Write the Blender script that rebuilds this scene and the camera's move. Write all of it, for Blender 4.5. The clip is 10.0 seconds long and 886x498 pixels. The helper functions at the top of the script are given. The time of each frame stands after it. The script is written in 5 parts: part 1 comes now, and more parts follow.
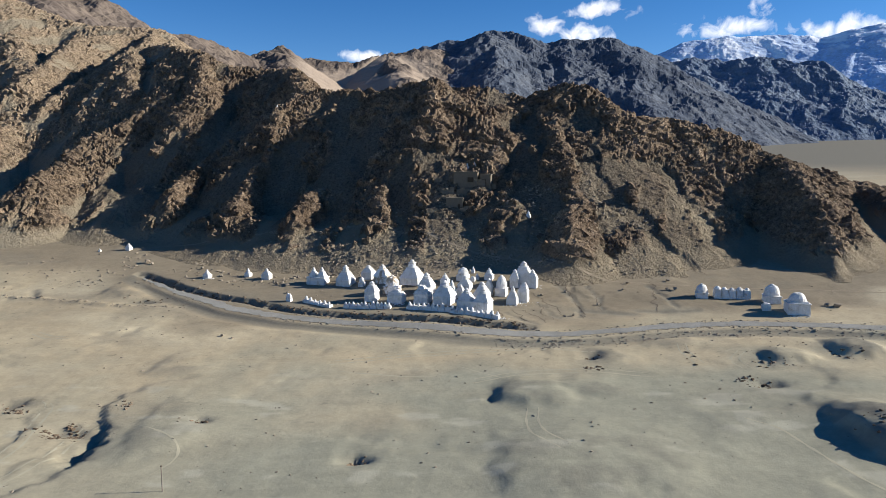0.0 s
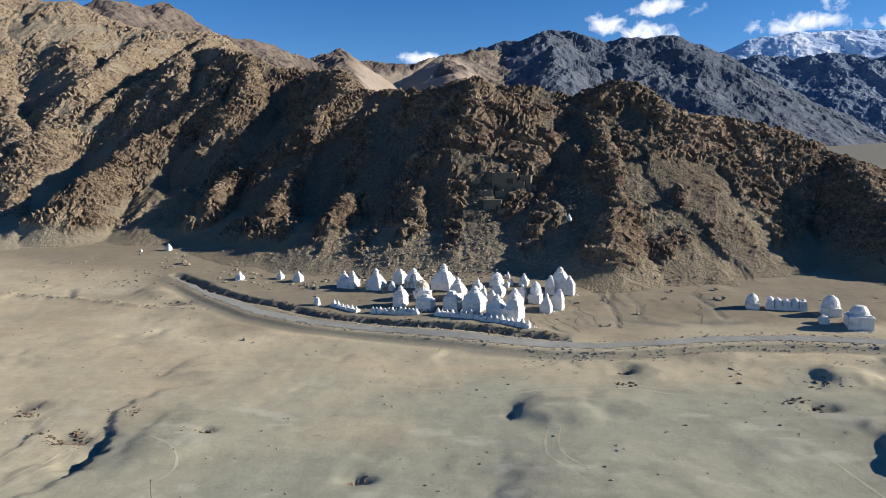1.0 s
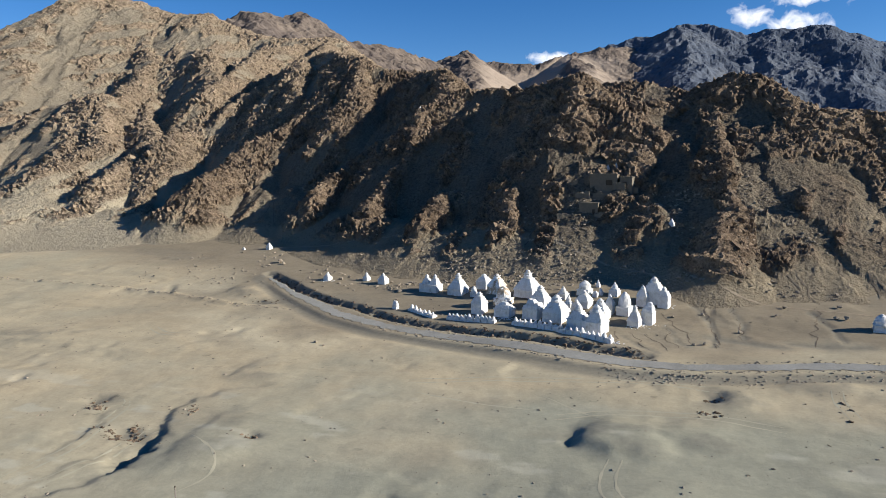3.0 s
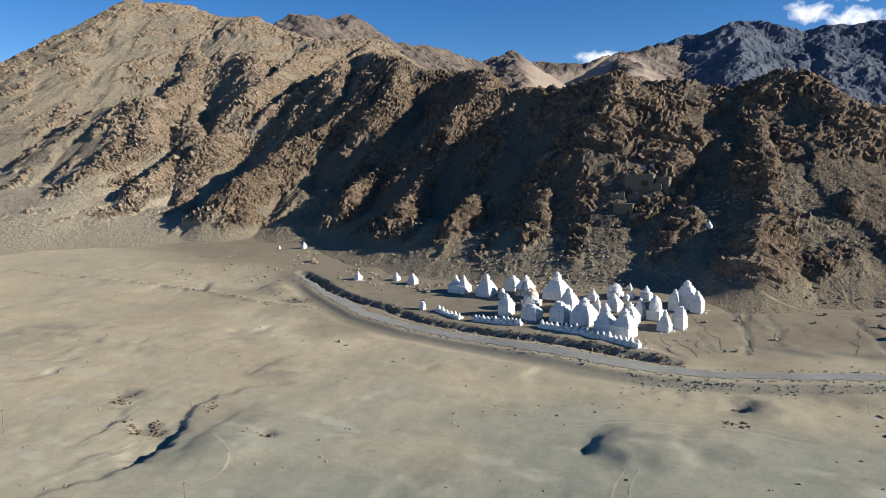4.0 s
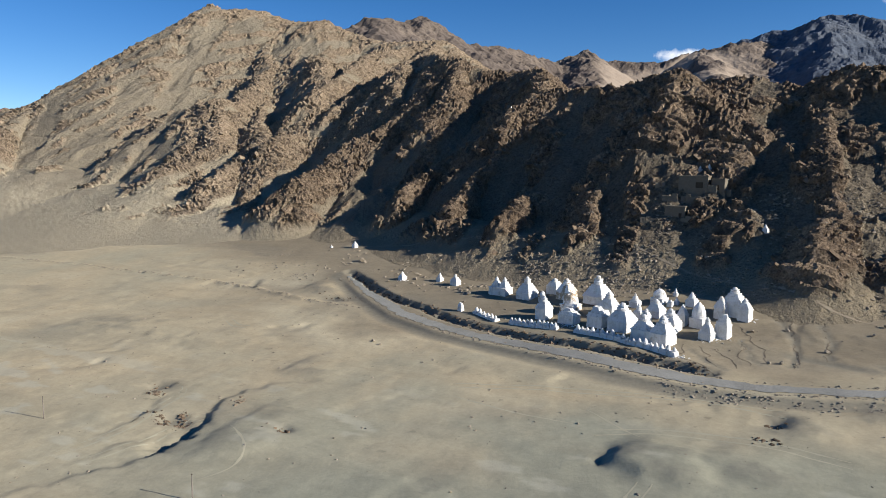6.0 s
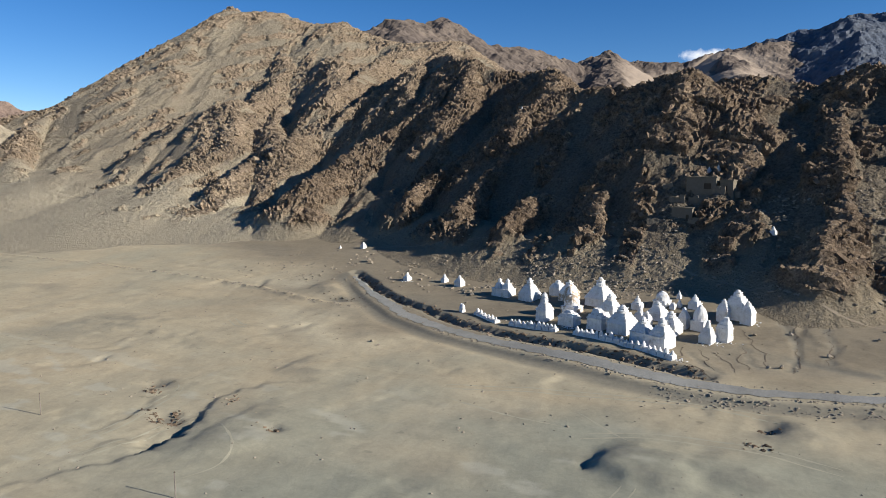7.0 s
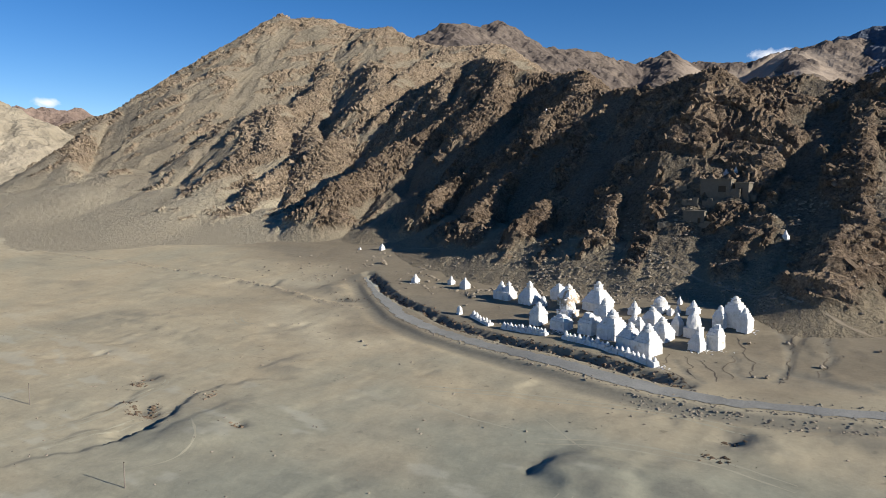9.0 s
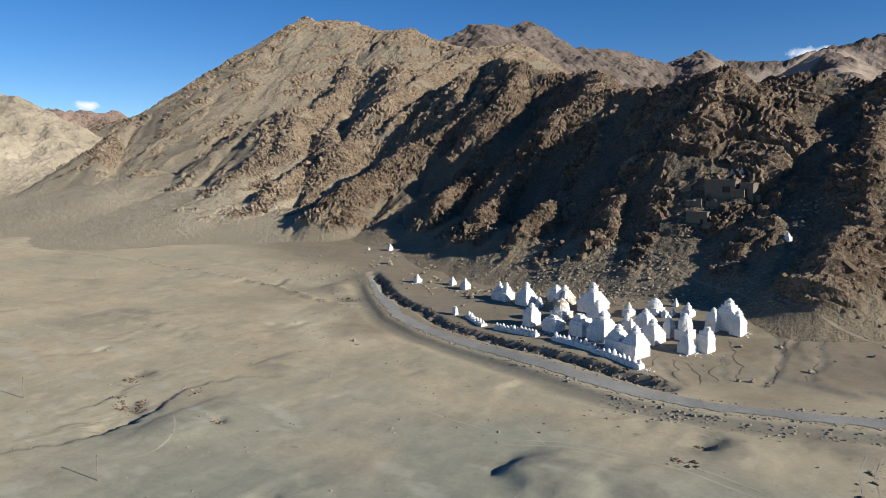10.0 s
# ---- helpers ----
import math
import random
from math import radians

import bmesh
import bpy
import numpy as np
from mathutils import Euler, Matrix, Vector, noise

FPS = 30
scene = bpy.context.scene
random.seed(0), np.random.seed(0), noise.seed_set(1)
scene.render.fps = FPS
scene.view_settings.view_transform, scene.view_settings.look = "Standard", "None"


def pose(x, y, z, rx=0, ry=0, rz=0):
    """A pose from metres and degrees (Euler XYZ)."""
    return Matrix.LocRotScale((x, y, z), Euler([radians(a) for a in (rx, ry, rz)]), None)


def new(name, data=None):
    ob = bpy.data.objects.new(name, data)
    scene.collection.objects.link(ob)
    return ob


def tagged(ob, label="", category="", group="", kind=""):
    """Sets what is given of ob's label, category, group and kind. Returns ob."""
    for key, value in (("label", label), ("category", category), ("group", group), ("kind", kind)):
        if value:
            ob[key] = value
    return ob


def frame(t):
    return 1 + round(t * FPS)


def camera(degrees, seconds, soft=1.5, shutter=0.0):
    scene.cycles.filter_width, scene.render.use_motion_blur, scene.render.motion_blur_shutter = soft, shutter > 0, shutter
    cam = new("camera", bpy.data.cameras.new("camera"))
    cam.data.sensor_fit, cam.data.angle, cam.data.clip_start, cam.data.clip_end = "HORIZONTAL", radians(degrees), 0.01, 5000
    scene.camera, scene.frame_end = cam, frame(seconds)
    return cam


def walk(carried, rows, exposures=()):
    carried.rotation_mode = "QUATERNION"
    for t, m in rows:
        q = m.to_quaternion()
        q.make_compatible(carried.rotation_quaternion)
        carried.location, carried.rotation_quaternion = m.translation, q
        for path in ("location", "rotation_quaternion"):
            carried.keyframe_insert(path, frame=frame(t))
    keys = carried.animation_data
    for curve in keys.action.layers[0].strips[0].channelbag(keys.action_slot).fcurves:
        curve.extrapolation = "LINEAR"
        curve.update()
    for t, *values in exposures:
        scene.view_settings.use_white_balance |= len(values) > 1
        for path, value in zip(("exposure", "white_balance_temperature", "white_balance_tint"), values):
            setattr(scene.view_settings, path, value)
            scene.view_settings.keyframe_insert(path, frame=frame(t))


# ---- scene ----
# ---- camera ----
cam = camera(66.0, 10.0, soft=0.4)
METRES, EYE, TILT, LEAN, TURN = 60.0, 37.0, -7.0, 0.0, 0.0
ROWS = [
    (0.0, 0.0, 0.0, 0.0, 0.0, 0.0, -0.0),
    (0.5, 0.0475, 0.0543, 0.0059, 2.0, 0.05, -0.23),
    (1.0, 0.0967, 0.1106, 0.0112, 4.74, 0.08, -0.54),
    (1.5, 0.1388, 0.1575, 0.016, 7.52, 0.08, -0.86),
    (2.0, 0.1795, 0.1992, 0.0206, 10.35, 0.05, -1.15),
    (2.5, 0.2119, 0.2297, 0.0245, 12.91, 0.01, -1.44),
    (3.0, 0.2446, 0.2569, 0.0279, 15.22, -0.04, -1.74),
    (4.5, 0.3308, 0.3149, 0.0315, 20.7, -0.19, -2.48),
    (5.0, 0.3598, 0.3315, 0.0329, 22.34, -0.25, -2.71),
    (5.5, 0.3863, 0.3467, 0.0348, 23.76, -0.29, -2.9),
    (6.0, 0.4158, 0.3637, 0.0364, 25.1, -0.32, -3.09),
    (7.5, 0.5259, 0.427, 0.0413, 27.84, -0.32, -3.41),
    (8.0, 0.5759, 0.4543, 0.0435, 29.01, -0.32, -3.53),
    (8.5, 0.6259, 0.484, 0.0454, 30.34, -0.33, -3.69),
    (9.0, 0.683, 0.5185, 0.0483, 31.82, -0.35, -3.86),
    (9.5, 0.7365, 0.5513, 0.0508, 33.13, -0.38, -3.99),
    (10.0, 0.7955, 0.588, 0.0546, 34.4, -0.44, -4.1),
]
walk(cam, [(t, pose(0, 0, EYE, TILT, LEAN, TURN) @ pose(METRES * x, METRES * y, METRES * z, 90 + pitch, roll, yaw)) for t, x, y, z, yaw, pitch, roll in ROWS],
     [(0.0, 0.87), (5.0, 0.80), (10.0, 0.66)])

# ---- sun and sky ----
SUN_BEARING, SUN_HEIGHT = 86.0, 22.8     # degrees clockwise from +y, degrees above the horizon
sun = new("sun", bpy.data.lights.new("sun", "SUN"))
sun.data.energy, sun.data.angle, sun.data.color = 5.0, radians(0.55), (1.0, 0.945, 0.845)
toward_sun = Vector((math.sin(radians(SUN_BEARING)) * math.cos(radians(SUN_HEIGHT)),
                     math.cos(radians(SUN_BEARING)) * math.cos(radians(SUN_HEIGHT)), math.sin(radians(SUN_HEIGHT))))
sun.rotation_mode = "QUATERNION"
sun.rotation_quaternion = toward_sun.to_track_quat("Z", "Y")
sun.location = toward_sun * 900


def wire(tree, kind, inputs=()):
    """A node of that kind with its inputs (values or sockets, by name or number)."""
    node = tree.nodes.new(kind)
    for key, value in dict(inputs).items():
        if isinstance(value, bpy.types.NodeSocket):
            tree.links.new(value, node.inputs[key])
        else:
            node.inputs[key].default_value = value
    return node


def calc(tree, op, a, b=0.0, c=0.0):
    node = wire(tree, "ShaderNodeMath", {0: a, 1: b, 2: c})
    node.operation = op
    return node.outputs[0]


def ramp(tree, fac, stops, mode="LINEAR"):
    node = wire(tree, "ShaderNodeValToRGB", {"Fac": fac})
    node.color_ramp.interpolation = mode
    while len(node.color_ramp.elements) < len(stops):
        node.color_ramp.elements.new(0.5)
    for element, (place, colour) in zip(node.color_ramp.elements, stops):
        element.position = place
        element.color = (colour, colour, colour, 1) if isinstance(colour, (int, float)) else (*colour, 1)
    return node.outputs["Color"]


def blend(tree, fac, a, b, how="MIX"):
    node = wire(tree, "ShaderNodeMix")
    node.data_type, node.blend_type = "RGBA", how
    for socket, value in ((node.inputs[0], fac), (node.inputs[6], a), (node.inputs[7], b)):
        if isinstance(value, bpy.types.NodeSocket):
            tree.links.new(value, socket)
        else:
            socket.default_value = value if isinstance(value, (int, float)) else (*value, 1)
    return node.outputs[2]


def fresh_tree(owner):
    owner.use_nodes = True
    owner.node_tree.nodes.clear()
    return owner.node_tree


world = bpy.data.worlds.new("sky")
scene.world = world
tree = fresh_tree(world)
sky = wire(tree, "ShaderNodeTexSky")
sky.sky_type, sky.sun_disc = "NISHITA", False
sky.sun_elevation, sky.sun_rotation, sky.altitude = radians(SUN_HEIGHT), radians(SUN_BEARING), 3400.0
sky.air_density, sky.dust_density, sky.ozone_density = 1.0, 0.0, 1.6
way = wire(tree, "ShaderNodeTexCoord").outputs["Generated"]
split = wire(tree, "ShaderNodeSeparateXYZ", {0: way})
bearing = calc(tree, "ARCTAN2", split.outputs[0], split.outputs[1])
height = calc(tree, "ARCSINE", split.outputs[2])
cloud_noise = wire(tree, "ShaderNodeTexNoise", {"Vector": way, "Scale": 42.0, "Detail": 7.0, "Roughness": 0.55, "Distortion": 0.4}).outputs["Fac"]
cloudy = None
# small fair-weather clouds over the ranges: bearing, height, half-widths in degrees
for b, h, wide, tall in ((12.2, 12.1, 2.6, 0.8), (8.2, 11.0, 1.4, 0.9), (11.5, 10.2, 2.2, 0.9), (-6.4, 8.6, 2.4, 0.6),
                         (22.0, 10.2, 3.4, 0.8), (24.3, 11.6, 1.2, 1.1), (30.0, 9.5, 4.2, 0.9), (37.0, 10.0, 3.0, 1.0), (-61.6, 5.0, 0.8, 0.35)):
    u = calc(tree, "DIVIDE", calc(tree, "SUBTRACT", bearing, radians(b)), radians(wide))
    v = calc(tree, "DIVIDE", calc(tree, "SUBTRACT", height, radians(h)), radians(tall))
    r = calc(tree, "ADD", calc(tree, "MULTIPLY", u, u), calc(tree, "MULTIPLY", v, v))
    m = calc(tree, "EXPONENT", calc(tree, "MULTIPLY", r, -1.0))
    cloudy = m if cloudy is None else calc(tree, "MAXIMUM", cloudy, m)
density = calc(tree, "ADD", cloudy, calc(tree, "MULTIPLY", calc(tree, "SUBTRACT", cloud_noise, 0.5), 2.2))
density = calc(tree, "MULTIPLY", ramp(tree, density, ((0.40, 0.0), (1.0, 0.85))), calc(tree, "MINIMUM", calc(tree, "MULTIPLY", cloudy, 3.0), 1.0))
deep_sky = wire(tree, "ShaderNodeHueSaturation", {"Hue": 0.508, "Saturation": 1.37, "Value": 1.60, "Color": sky.outputs[0]}).outputs[0]
sky_light = wire(tree, "ShaderNodeBackground", {"Color": deep_sky, "Strength": 0.046})
cloud_light = wire(tree, "ShaderNodeBackground", {"Color": (0.95, 0.96, 1.0, 1), "Strength": 0.75})
both = wire(tree, "ShaderNodeMixShader", {0: density, 1: sky_light.outputs[0], 2: cloud_light.outputs[0]})
wire(tree, "ShaderNodeOutputWorld", {0: both.outputs[0]})


# ---- materials ----
def surface(name, colour_of, roughness=0.9, bump=(), specular=0.05):
    """A material. colour_of(tree, place) gives the colour; bump: rows of noise scale, strength, metres."""
    mat = bpy.data.materials.new(name)
    tree = fresh_tree(mat)
    place = wire(tree, "ShaderNodeNewGeometry").outputs["Position"]
    colour = colour_of(tree, place)
    bsdf = wire(tree, "ShaderNodeBsdfPrincipled", {"Roughness": roughness, "Specular IOR Level": specular})
    if isinstance(colour, bpy.types.NodeSocket):
        tree.links.new(colour, bsdf.inputs["Base Color"])
    else:
        bsdf.inputs["Base Color"].default_value = (*colour, 1)
    normal = None
    for scale, strength, metres in bump:
        grain = wire(tree, "ShaderNodeTexNoise", {"Vector": place, "Scale": scale, "Detail": 6.0, "Roughness": 0.6}).outputs["Fac"]
        node = wire(tree, "ShaderNodeBump", {"Strength": strength, "Distance": metres, "Height": grain})
        if normal is not None:
            tree.links.new(normal, node.inputs["Normal"])
        normal = node.outputs["Normal"]
    if normal is not None:
        tree.links.new(normal, bsdf.inputs["Normal"])
    wire(tree, "ShaderNodeOutputMaterial", {0: bsdf.outputs[0]})
    return mat


def spots(tree, place, scale, detail=5.0, rough=0.6, warp=0.0):
    return wire(tree, "ShaderNodeTexNoise", {"Vector": place, "Scale": scale, "Detail": detail, "Roughness": rough, "Distortion": warp}).outputs["Fac"]


def kept(tree, name):
    node = wire(tree, "ShaderNodeAttribute")
    node.attribute_name = name
    return node.outputs["Fac"]


SAND_PALE, SAND_TAN, SAND_GREY = (0.455, 0.402, 0.284), (0.405, 0.338, 0.226), (0.350, 0.315, 0.224)


def sand_colour(tree, place):
    broad = ramp(tree, spots(tree, place, 0.018, 4.0, 0.55, 0.6), ((0.35, SAND_GREY), (0.52, SAND_TAN), (0.68, SAND_PALE)))
    drawn = wire(tree, "ShaderNodeMapping", {"Vector": place, "Rotation": (0, 0, radians(-24)), "Scale": (0.03, 0.16, 0.1)}).outputs[0]
    patchy = ramp(tree, spots(tree, drawn, 1.0, 7.0, 0.62, 0.8), ((0.3, 0.92), (0.5, 1.0), (0.7, 1.07)))
    patchy = blend(tree, 1.0, patchy, ramp(tree, spots(tree, place, 0.4, 8.0, 0.78, 0.3), ((0.34, 0.91), (0.5, 1.0), (0.66, 1.07))), "MULTIPLY")
    grain = ramp(tree, spots(tree, place, 1.6, 6.0, 0.7), ((0.3, 0.92), (0.7, 1.05)))
    pebble = ramp(tree, spots(tree, place, 0.55, 3.0, 0.5), ((0.66, 1.0), (0.74, 0.72)))
    tint = blend(tree, 1.0, blend(tree, 1.0, broad, patchy, "MULTIPLY"), grain, "MULTIPLY")
    tint = blend(tree, 1.0, tint, pebble, "MULTIPLY")
    tint = blend(tree, kept(tree, "silt"), tint, blend(tree, 1.0, (0.278, 0.270, 0.204), blend(tree, 1.0, patchy, grain, "MULTIPLY"), "MULTIPLY"))
    tint = blend(tree, calc(tree, "MULTIPLY", kept(tree, "brown"), 0.88), tint, blend(tree, 1.0, (0.214, 0.178, 0.126), blend(tree, 1.0, patchy, grain, "MULTIPLY"), "MULTIPLY"))
    tint = blend(tree, calc(tree, "MULTIPLY", kept(tree, "salt"), 0.6), tint, (0.43, 0.41, 0.325))
    # darker gravel in the washes and on scoured mounds
    return blend(tree, kept(tree, "gravel"), tint, blend(tree, spots(tree, place, 0.8), (0.105, 0.104, 0.088), (0.23, 0.212, 0.168)))


def hill_colour(tree, place):
    rock = ramp(tree, spots(tree, place, 0.045, 5.0, 0.6, 0.8), ((0.30, (0.106, 0.078, 0.056)), (0.5, (0.164, 0.121, 0.085)), (0.72, (0.262, 0.198, 0.137))))
    stain = ramp(tree, spots(tree, place, 0.35, 7.0, 0.72, 0.5), ((0.34, 0.55), (0.5, 1.0), (0.68, 1.4)))
    rock = blend(tree, 1.0, rock, stain, "MULTIPLY")
    speck = ramp(tree, spots(tree, place, 1.4, 5.0, 0.75, 0.3), ((0.36, 0.5), (0.5, 1.0), (0.66, 1.45)))
    rock = blend(tree, 1.0, rock, speck, "MULTIPLY")
    rock = blend(tree, calc(tree, "MULTIPLY", kept(tree, "pale"), 0.36), rock, blend(tree, 1.0, (0.318, 0.252, 0.178), speck, "MULTIPLY"))
    scree = ramp(tree, spots(tree, place, 0.06, 5.0, 0.6, 0.5), ((0.3, (0.120, 0.099, 0.073)), (0.7, (0.180, 0.149, 0.110))))
    scree = blend(tree, 1.0, scree, ramp(tree, spots(tree, place, 1.3, 6.0, 0.75), ((0.36, 0.5), (0.5, 1.0), (0.66, 1.3))), "MULTIPLY")
    scree = blend(tree, calc(tree, "MULTIPLY", kept(tree, "pale"), 0.7), scree, blend(tree, 1.0, (0.288, 0.245, 0.178), ramp(tree, spots(tree, place, 0.9, 6.0, 0.75), ((0.34, 0.75), (0.5, 1.0), (0.66, 1.15))), "MULTIPLY"))
    mixed = blend(tree, kept(tree, "rock"), scree, rock)
    return blend(tree, kept(tree, "sandy"), mixed, blend(tree, calc(tree, "MULTIPLY", kept(tree, "pale"), 0.75), blend(tree, spots(tree, place, 1.1, 6.0, 0.75), (0.205, 0.168, 0.117), (0.290, 0.243, 0.172)), blend(tree, spots(tree, place, 1.1, 6.0, 0.75), (0.35, 0.30, 0.215), (0.45, 0.395, 0.29))))


def rock_colour(tree, place):
    base = ramp(tree, spots(tree, place, 0.06, 5.0, 0.6, 0.6), ((0.3, (0.106, 0.078, 0.056)), (0.5, (0.164, 0.121, 0.085)), (0.72, (0.262, 0.198, 0.137))))
    base = blend(tree, 1.0, base, ramp(tree, wire(tree, "ShaderNodeNewGeometry").outputs["Random Per Island"], ((0.0, 0.72), (1.0, 1.3))), "MULTIPLY")
    return blend(tree, 1.0, base, ramp(tree, spots(tree, place, 0.9, 6.0, 0.7), ((0.3, 0.6), (0.72, 1.25))), "MULTIPLY")


def streaked(tree, place):
    """Dirt washed down by rain: upright streaks."""
    drawn = wire(tree, "ShaderNodeMapping", {"Vector": place, "Scale": (2.4, 2.4, 0.35)}).outputs[0]
    return ramp(tree, spots(tree, drawn, 1.0, 5.0, 0.65, 0.3), ((0.34, 0.78), (0.50, 1.0)))


def white_colour(tree, place):
    wash = ramp(tree, spots(tree, place, 0.9, 6.0, 0.65, 0.4), ((0.30, (0.46, 0.41, 0.345)), (0.40, (0.62, 0.60, 0.56)), (0.55, (0.70, 0.69, 0.67))))
    wash = blend(tree, 1.0, wash, ramp(tree, spots(tree, place, 4.0, 5.0, 0.7), ((0.3, 0.90), (0.6, 1.0))), "MULTIPLY")
    return blend(tree, 0.6, wash, streaked(tree, place), "MULTIPLY")


def worn_colour(tree, place):
    mud = ramp(tree, spots(tree, place, 2.2, 5.0, 0.65), ((0.3, (0.33, 0.26, 0.18)), (0.7, (0.46, 0.37, 0.27))))
    bare = ramp(tree, spots(tree, place, 0.55, 6.0, 0.7, 0.6), ((0.46, 0.0), (0.56, 1.0)))
    return blend(tree, bare, (0.80, 0.78, 0.75), mud)


def mud_colour(tree, place):
    return blend(tree, spots(tree, place, 1.2, 6.0, 0.7), (0.115, 0.10, 0.08), (0.21, 0.182, 0.142))


def road_colour(tree, place):
    stone = blend(tree, spots(tree, place, 2.6, 6.0, 0.75), (0.18, 0.176, 0.158), (0.36, 0.352, 0.318))
    return blend(tree, 1.0, stone, ramp(tree, spots(tree, place, 0.2, 4.0, 0.6), ((0.3, 0.82), (0.7, 1.1))), "MULTIPLY")


def range_colour(low, mid, high, sand=(0.40, 0.31, 0.21)):
    def colour(tree, place):
        base = ramp(tree, spots(tree, place, 0.006, 8.0, 0.62, 0.6), ((0.3, low), (0.5, mid), (0.72, high)))
        base = blend(tree, 1.0, base, ramp(tree, spots(tree, place, 0.05, 6.0, 0.7), ((0.3, 0.7), (0.7, 1.2))), "MULTIPLY")
        return blend(tree, kept(tree, "sandy"), base, sand)
    return colour


M_SAND = surface("desert_sand", sand_colour, 0.95, ((0.25, 0.2, 0.4), (2.5, 0.4, 0.08), (9.0, 0.4, 0.03)))
M_HILL = surface("rocky_slope", hill_colour, 0.92, ((0.5, 0.9, 1.6), (1.8, 1.0, 0.75), (6.0, 0.8, 0.14)))
M_ROCK = surface("brown_rock", rock_colour, 0.9, ((1.5, 0.7, 0.35), (6.0, 0.6, 0.08)))
M_PALE_ROCK = surface("tan_rock", lambda tree, place: blend(tree, 0.55, rock_colour(tree, place), (0.36, 0.283, 0.196)), 0.9, ((1.5, 0.7, 0.35), (6.0, 0.6, 0.08)))
M_STONE = surface("tan_stone", lambda tree, place: blend(tree, 0.5, rock_colour(tree, place), (0.34, 0.305, 0.245)), 0.92, ((2.5, 0.6, 0.15),))
M_WHITE = surface("lime_wash", white_colour, 0.88, ((2.5, 0.5, 0.12), (14.0, 0.4, 0.03)))
M_WORN = surface("worn_lime_wash", worn_colour, 0.92, ((2.0, 0.7, 0.2), (9.0, 0.5, 0.05)))
M_MUD = surface("mud_brick", mud_colour, 0.95, ((2.5, 0.6, 0.15), (12.0, 0.4, 0.03)))
M_ROAD = surface("gravel", road_colour, 0.95, ((3.0, 0.5, 0.10), (12.0, 0.4, 0.03)))
M_PATH = surface("trodden_path", lambda tree, place: blend(tree, spots(tree, place, 1.5, 5.0, 0.7), (0.24, 0.195, 0.138), (0.33, 0.27, 0.195)), 0.95)
# gravel darkened to stand in for shade inside the narrow rills
M_RILL_SHADE = surface("shaded_rill_bed", lambda tree, place: blend(tree, spots(tree, place, 1.8, 5.0, 0.75), (0.105, 0.086, 0.065), (0.21, 0.172, 0.128)), 0.95, ((3.0, 0.6, 0.15),))
M_TRACK = surface("tyre_track", lambda tree, place: blend(tree, spots(tree, place, 0.35, 5.0, 0.7), (0.31, 0.29, 0.213), (0.40, 0.368, 0.272)), 0.95)
M_POLE = surface("weathered_pole", lambda tree, place: blend(tree, spots(tree, place, 6.0), (0.12, 0.10, 0.085), (0.24, 0.21, 0.18)), 0.85)
M_DARK = surface("dark_timber", lambda tree, place: blend(tree, spots(tree, place, 6.0), (0.05, 0.04, 0.033), (0.10, 0.08, 0.06)), 0.85)
# brown rock; the sand drift is toned pinkish grey to carry haze
M_SADDLE = surface("sandy_range", range_colour((0.095, 0.078, 0.070), (0.135, 0.109, 0.092), (0.195, 0.156, 0.124), (0.30, 0.243, 0.192)), 0.95, ((0.03, 0.4, 10.0), (0.12, 0.3, 2.0)))
M_CRAG = surface("reddish_crag", range_colour((0.16, 0.118, 0.10), (0.215, 0.158, 0.128), (0.30, 0.225, 0.18)), 0.95, ((0.03, 0.8, 14.0), (0.12, 0.6, 4.0)))
# dark rock with the haze of distance mixed in as blue
M_HAZY = surface("hazy_range", range_colour((0.066, 0.080, 0.106), (0.088, 0.103, 0.132), (0.126, 0.137, 0.156), (0.25, 0.22, 0.18)), 0.95, ((0.02, 0.5, 16.0), (0.09, 0.3, 3.0)))
# farther ridge: its rock colour holds more of the blue haze
M_FAR_HAZY = surface("far_hazy_range", range_colour((0.105, 0.145, 0.205), (0.135, 0.172, 0.232), (0.18, 0.21, 0.25), (0.25, 0.24, 0.22)), 0.95, ((0.02, 0.8, 20.0),))
# white snow streaks over rock painted pale blue for the haze
M_HAZY_SNOW = surface("hazy_snow_range", range_colour((0.42, 0.54, 0.75), (0.47, 0.59, 0.78), (0.53, 0.63, 0.80), (0.84, 0.88, 0.94)), 0.9, ((0.01, 0.15, 20.0),))
M_TAN = surface("tan_slope", range_colour((0.235, 0.20, 0.15), (0.29, 0.25, 0.185), (0.36, 0.31, 0.235), (0.36, 0.31, 0.235)), 0.95, ((0.15, 0.9, 3.0), (0.8, 0.8, 0.7)))


# ---- noise and terrain ----
def hashed(ix, iy, seed):
    a = (ix.astype(np.int64) * 374761393 + iy.astype(np.int64) * 668265263 + seed * 1442695041) & 0xFFFFFFFF
    a = ((a ^ (a >> 13)) * 1274126177) & 0xFFFFFFFF
    return ((a ^ (a >> 16)) & 0xFFFF) / 65536.0


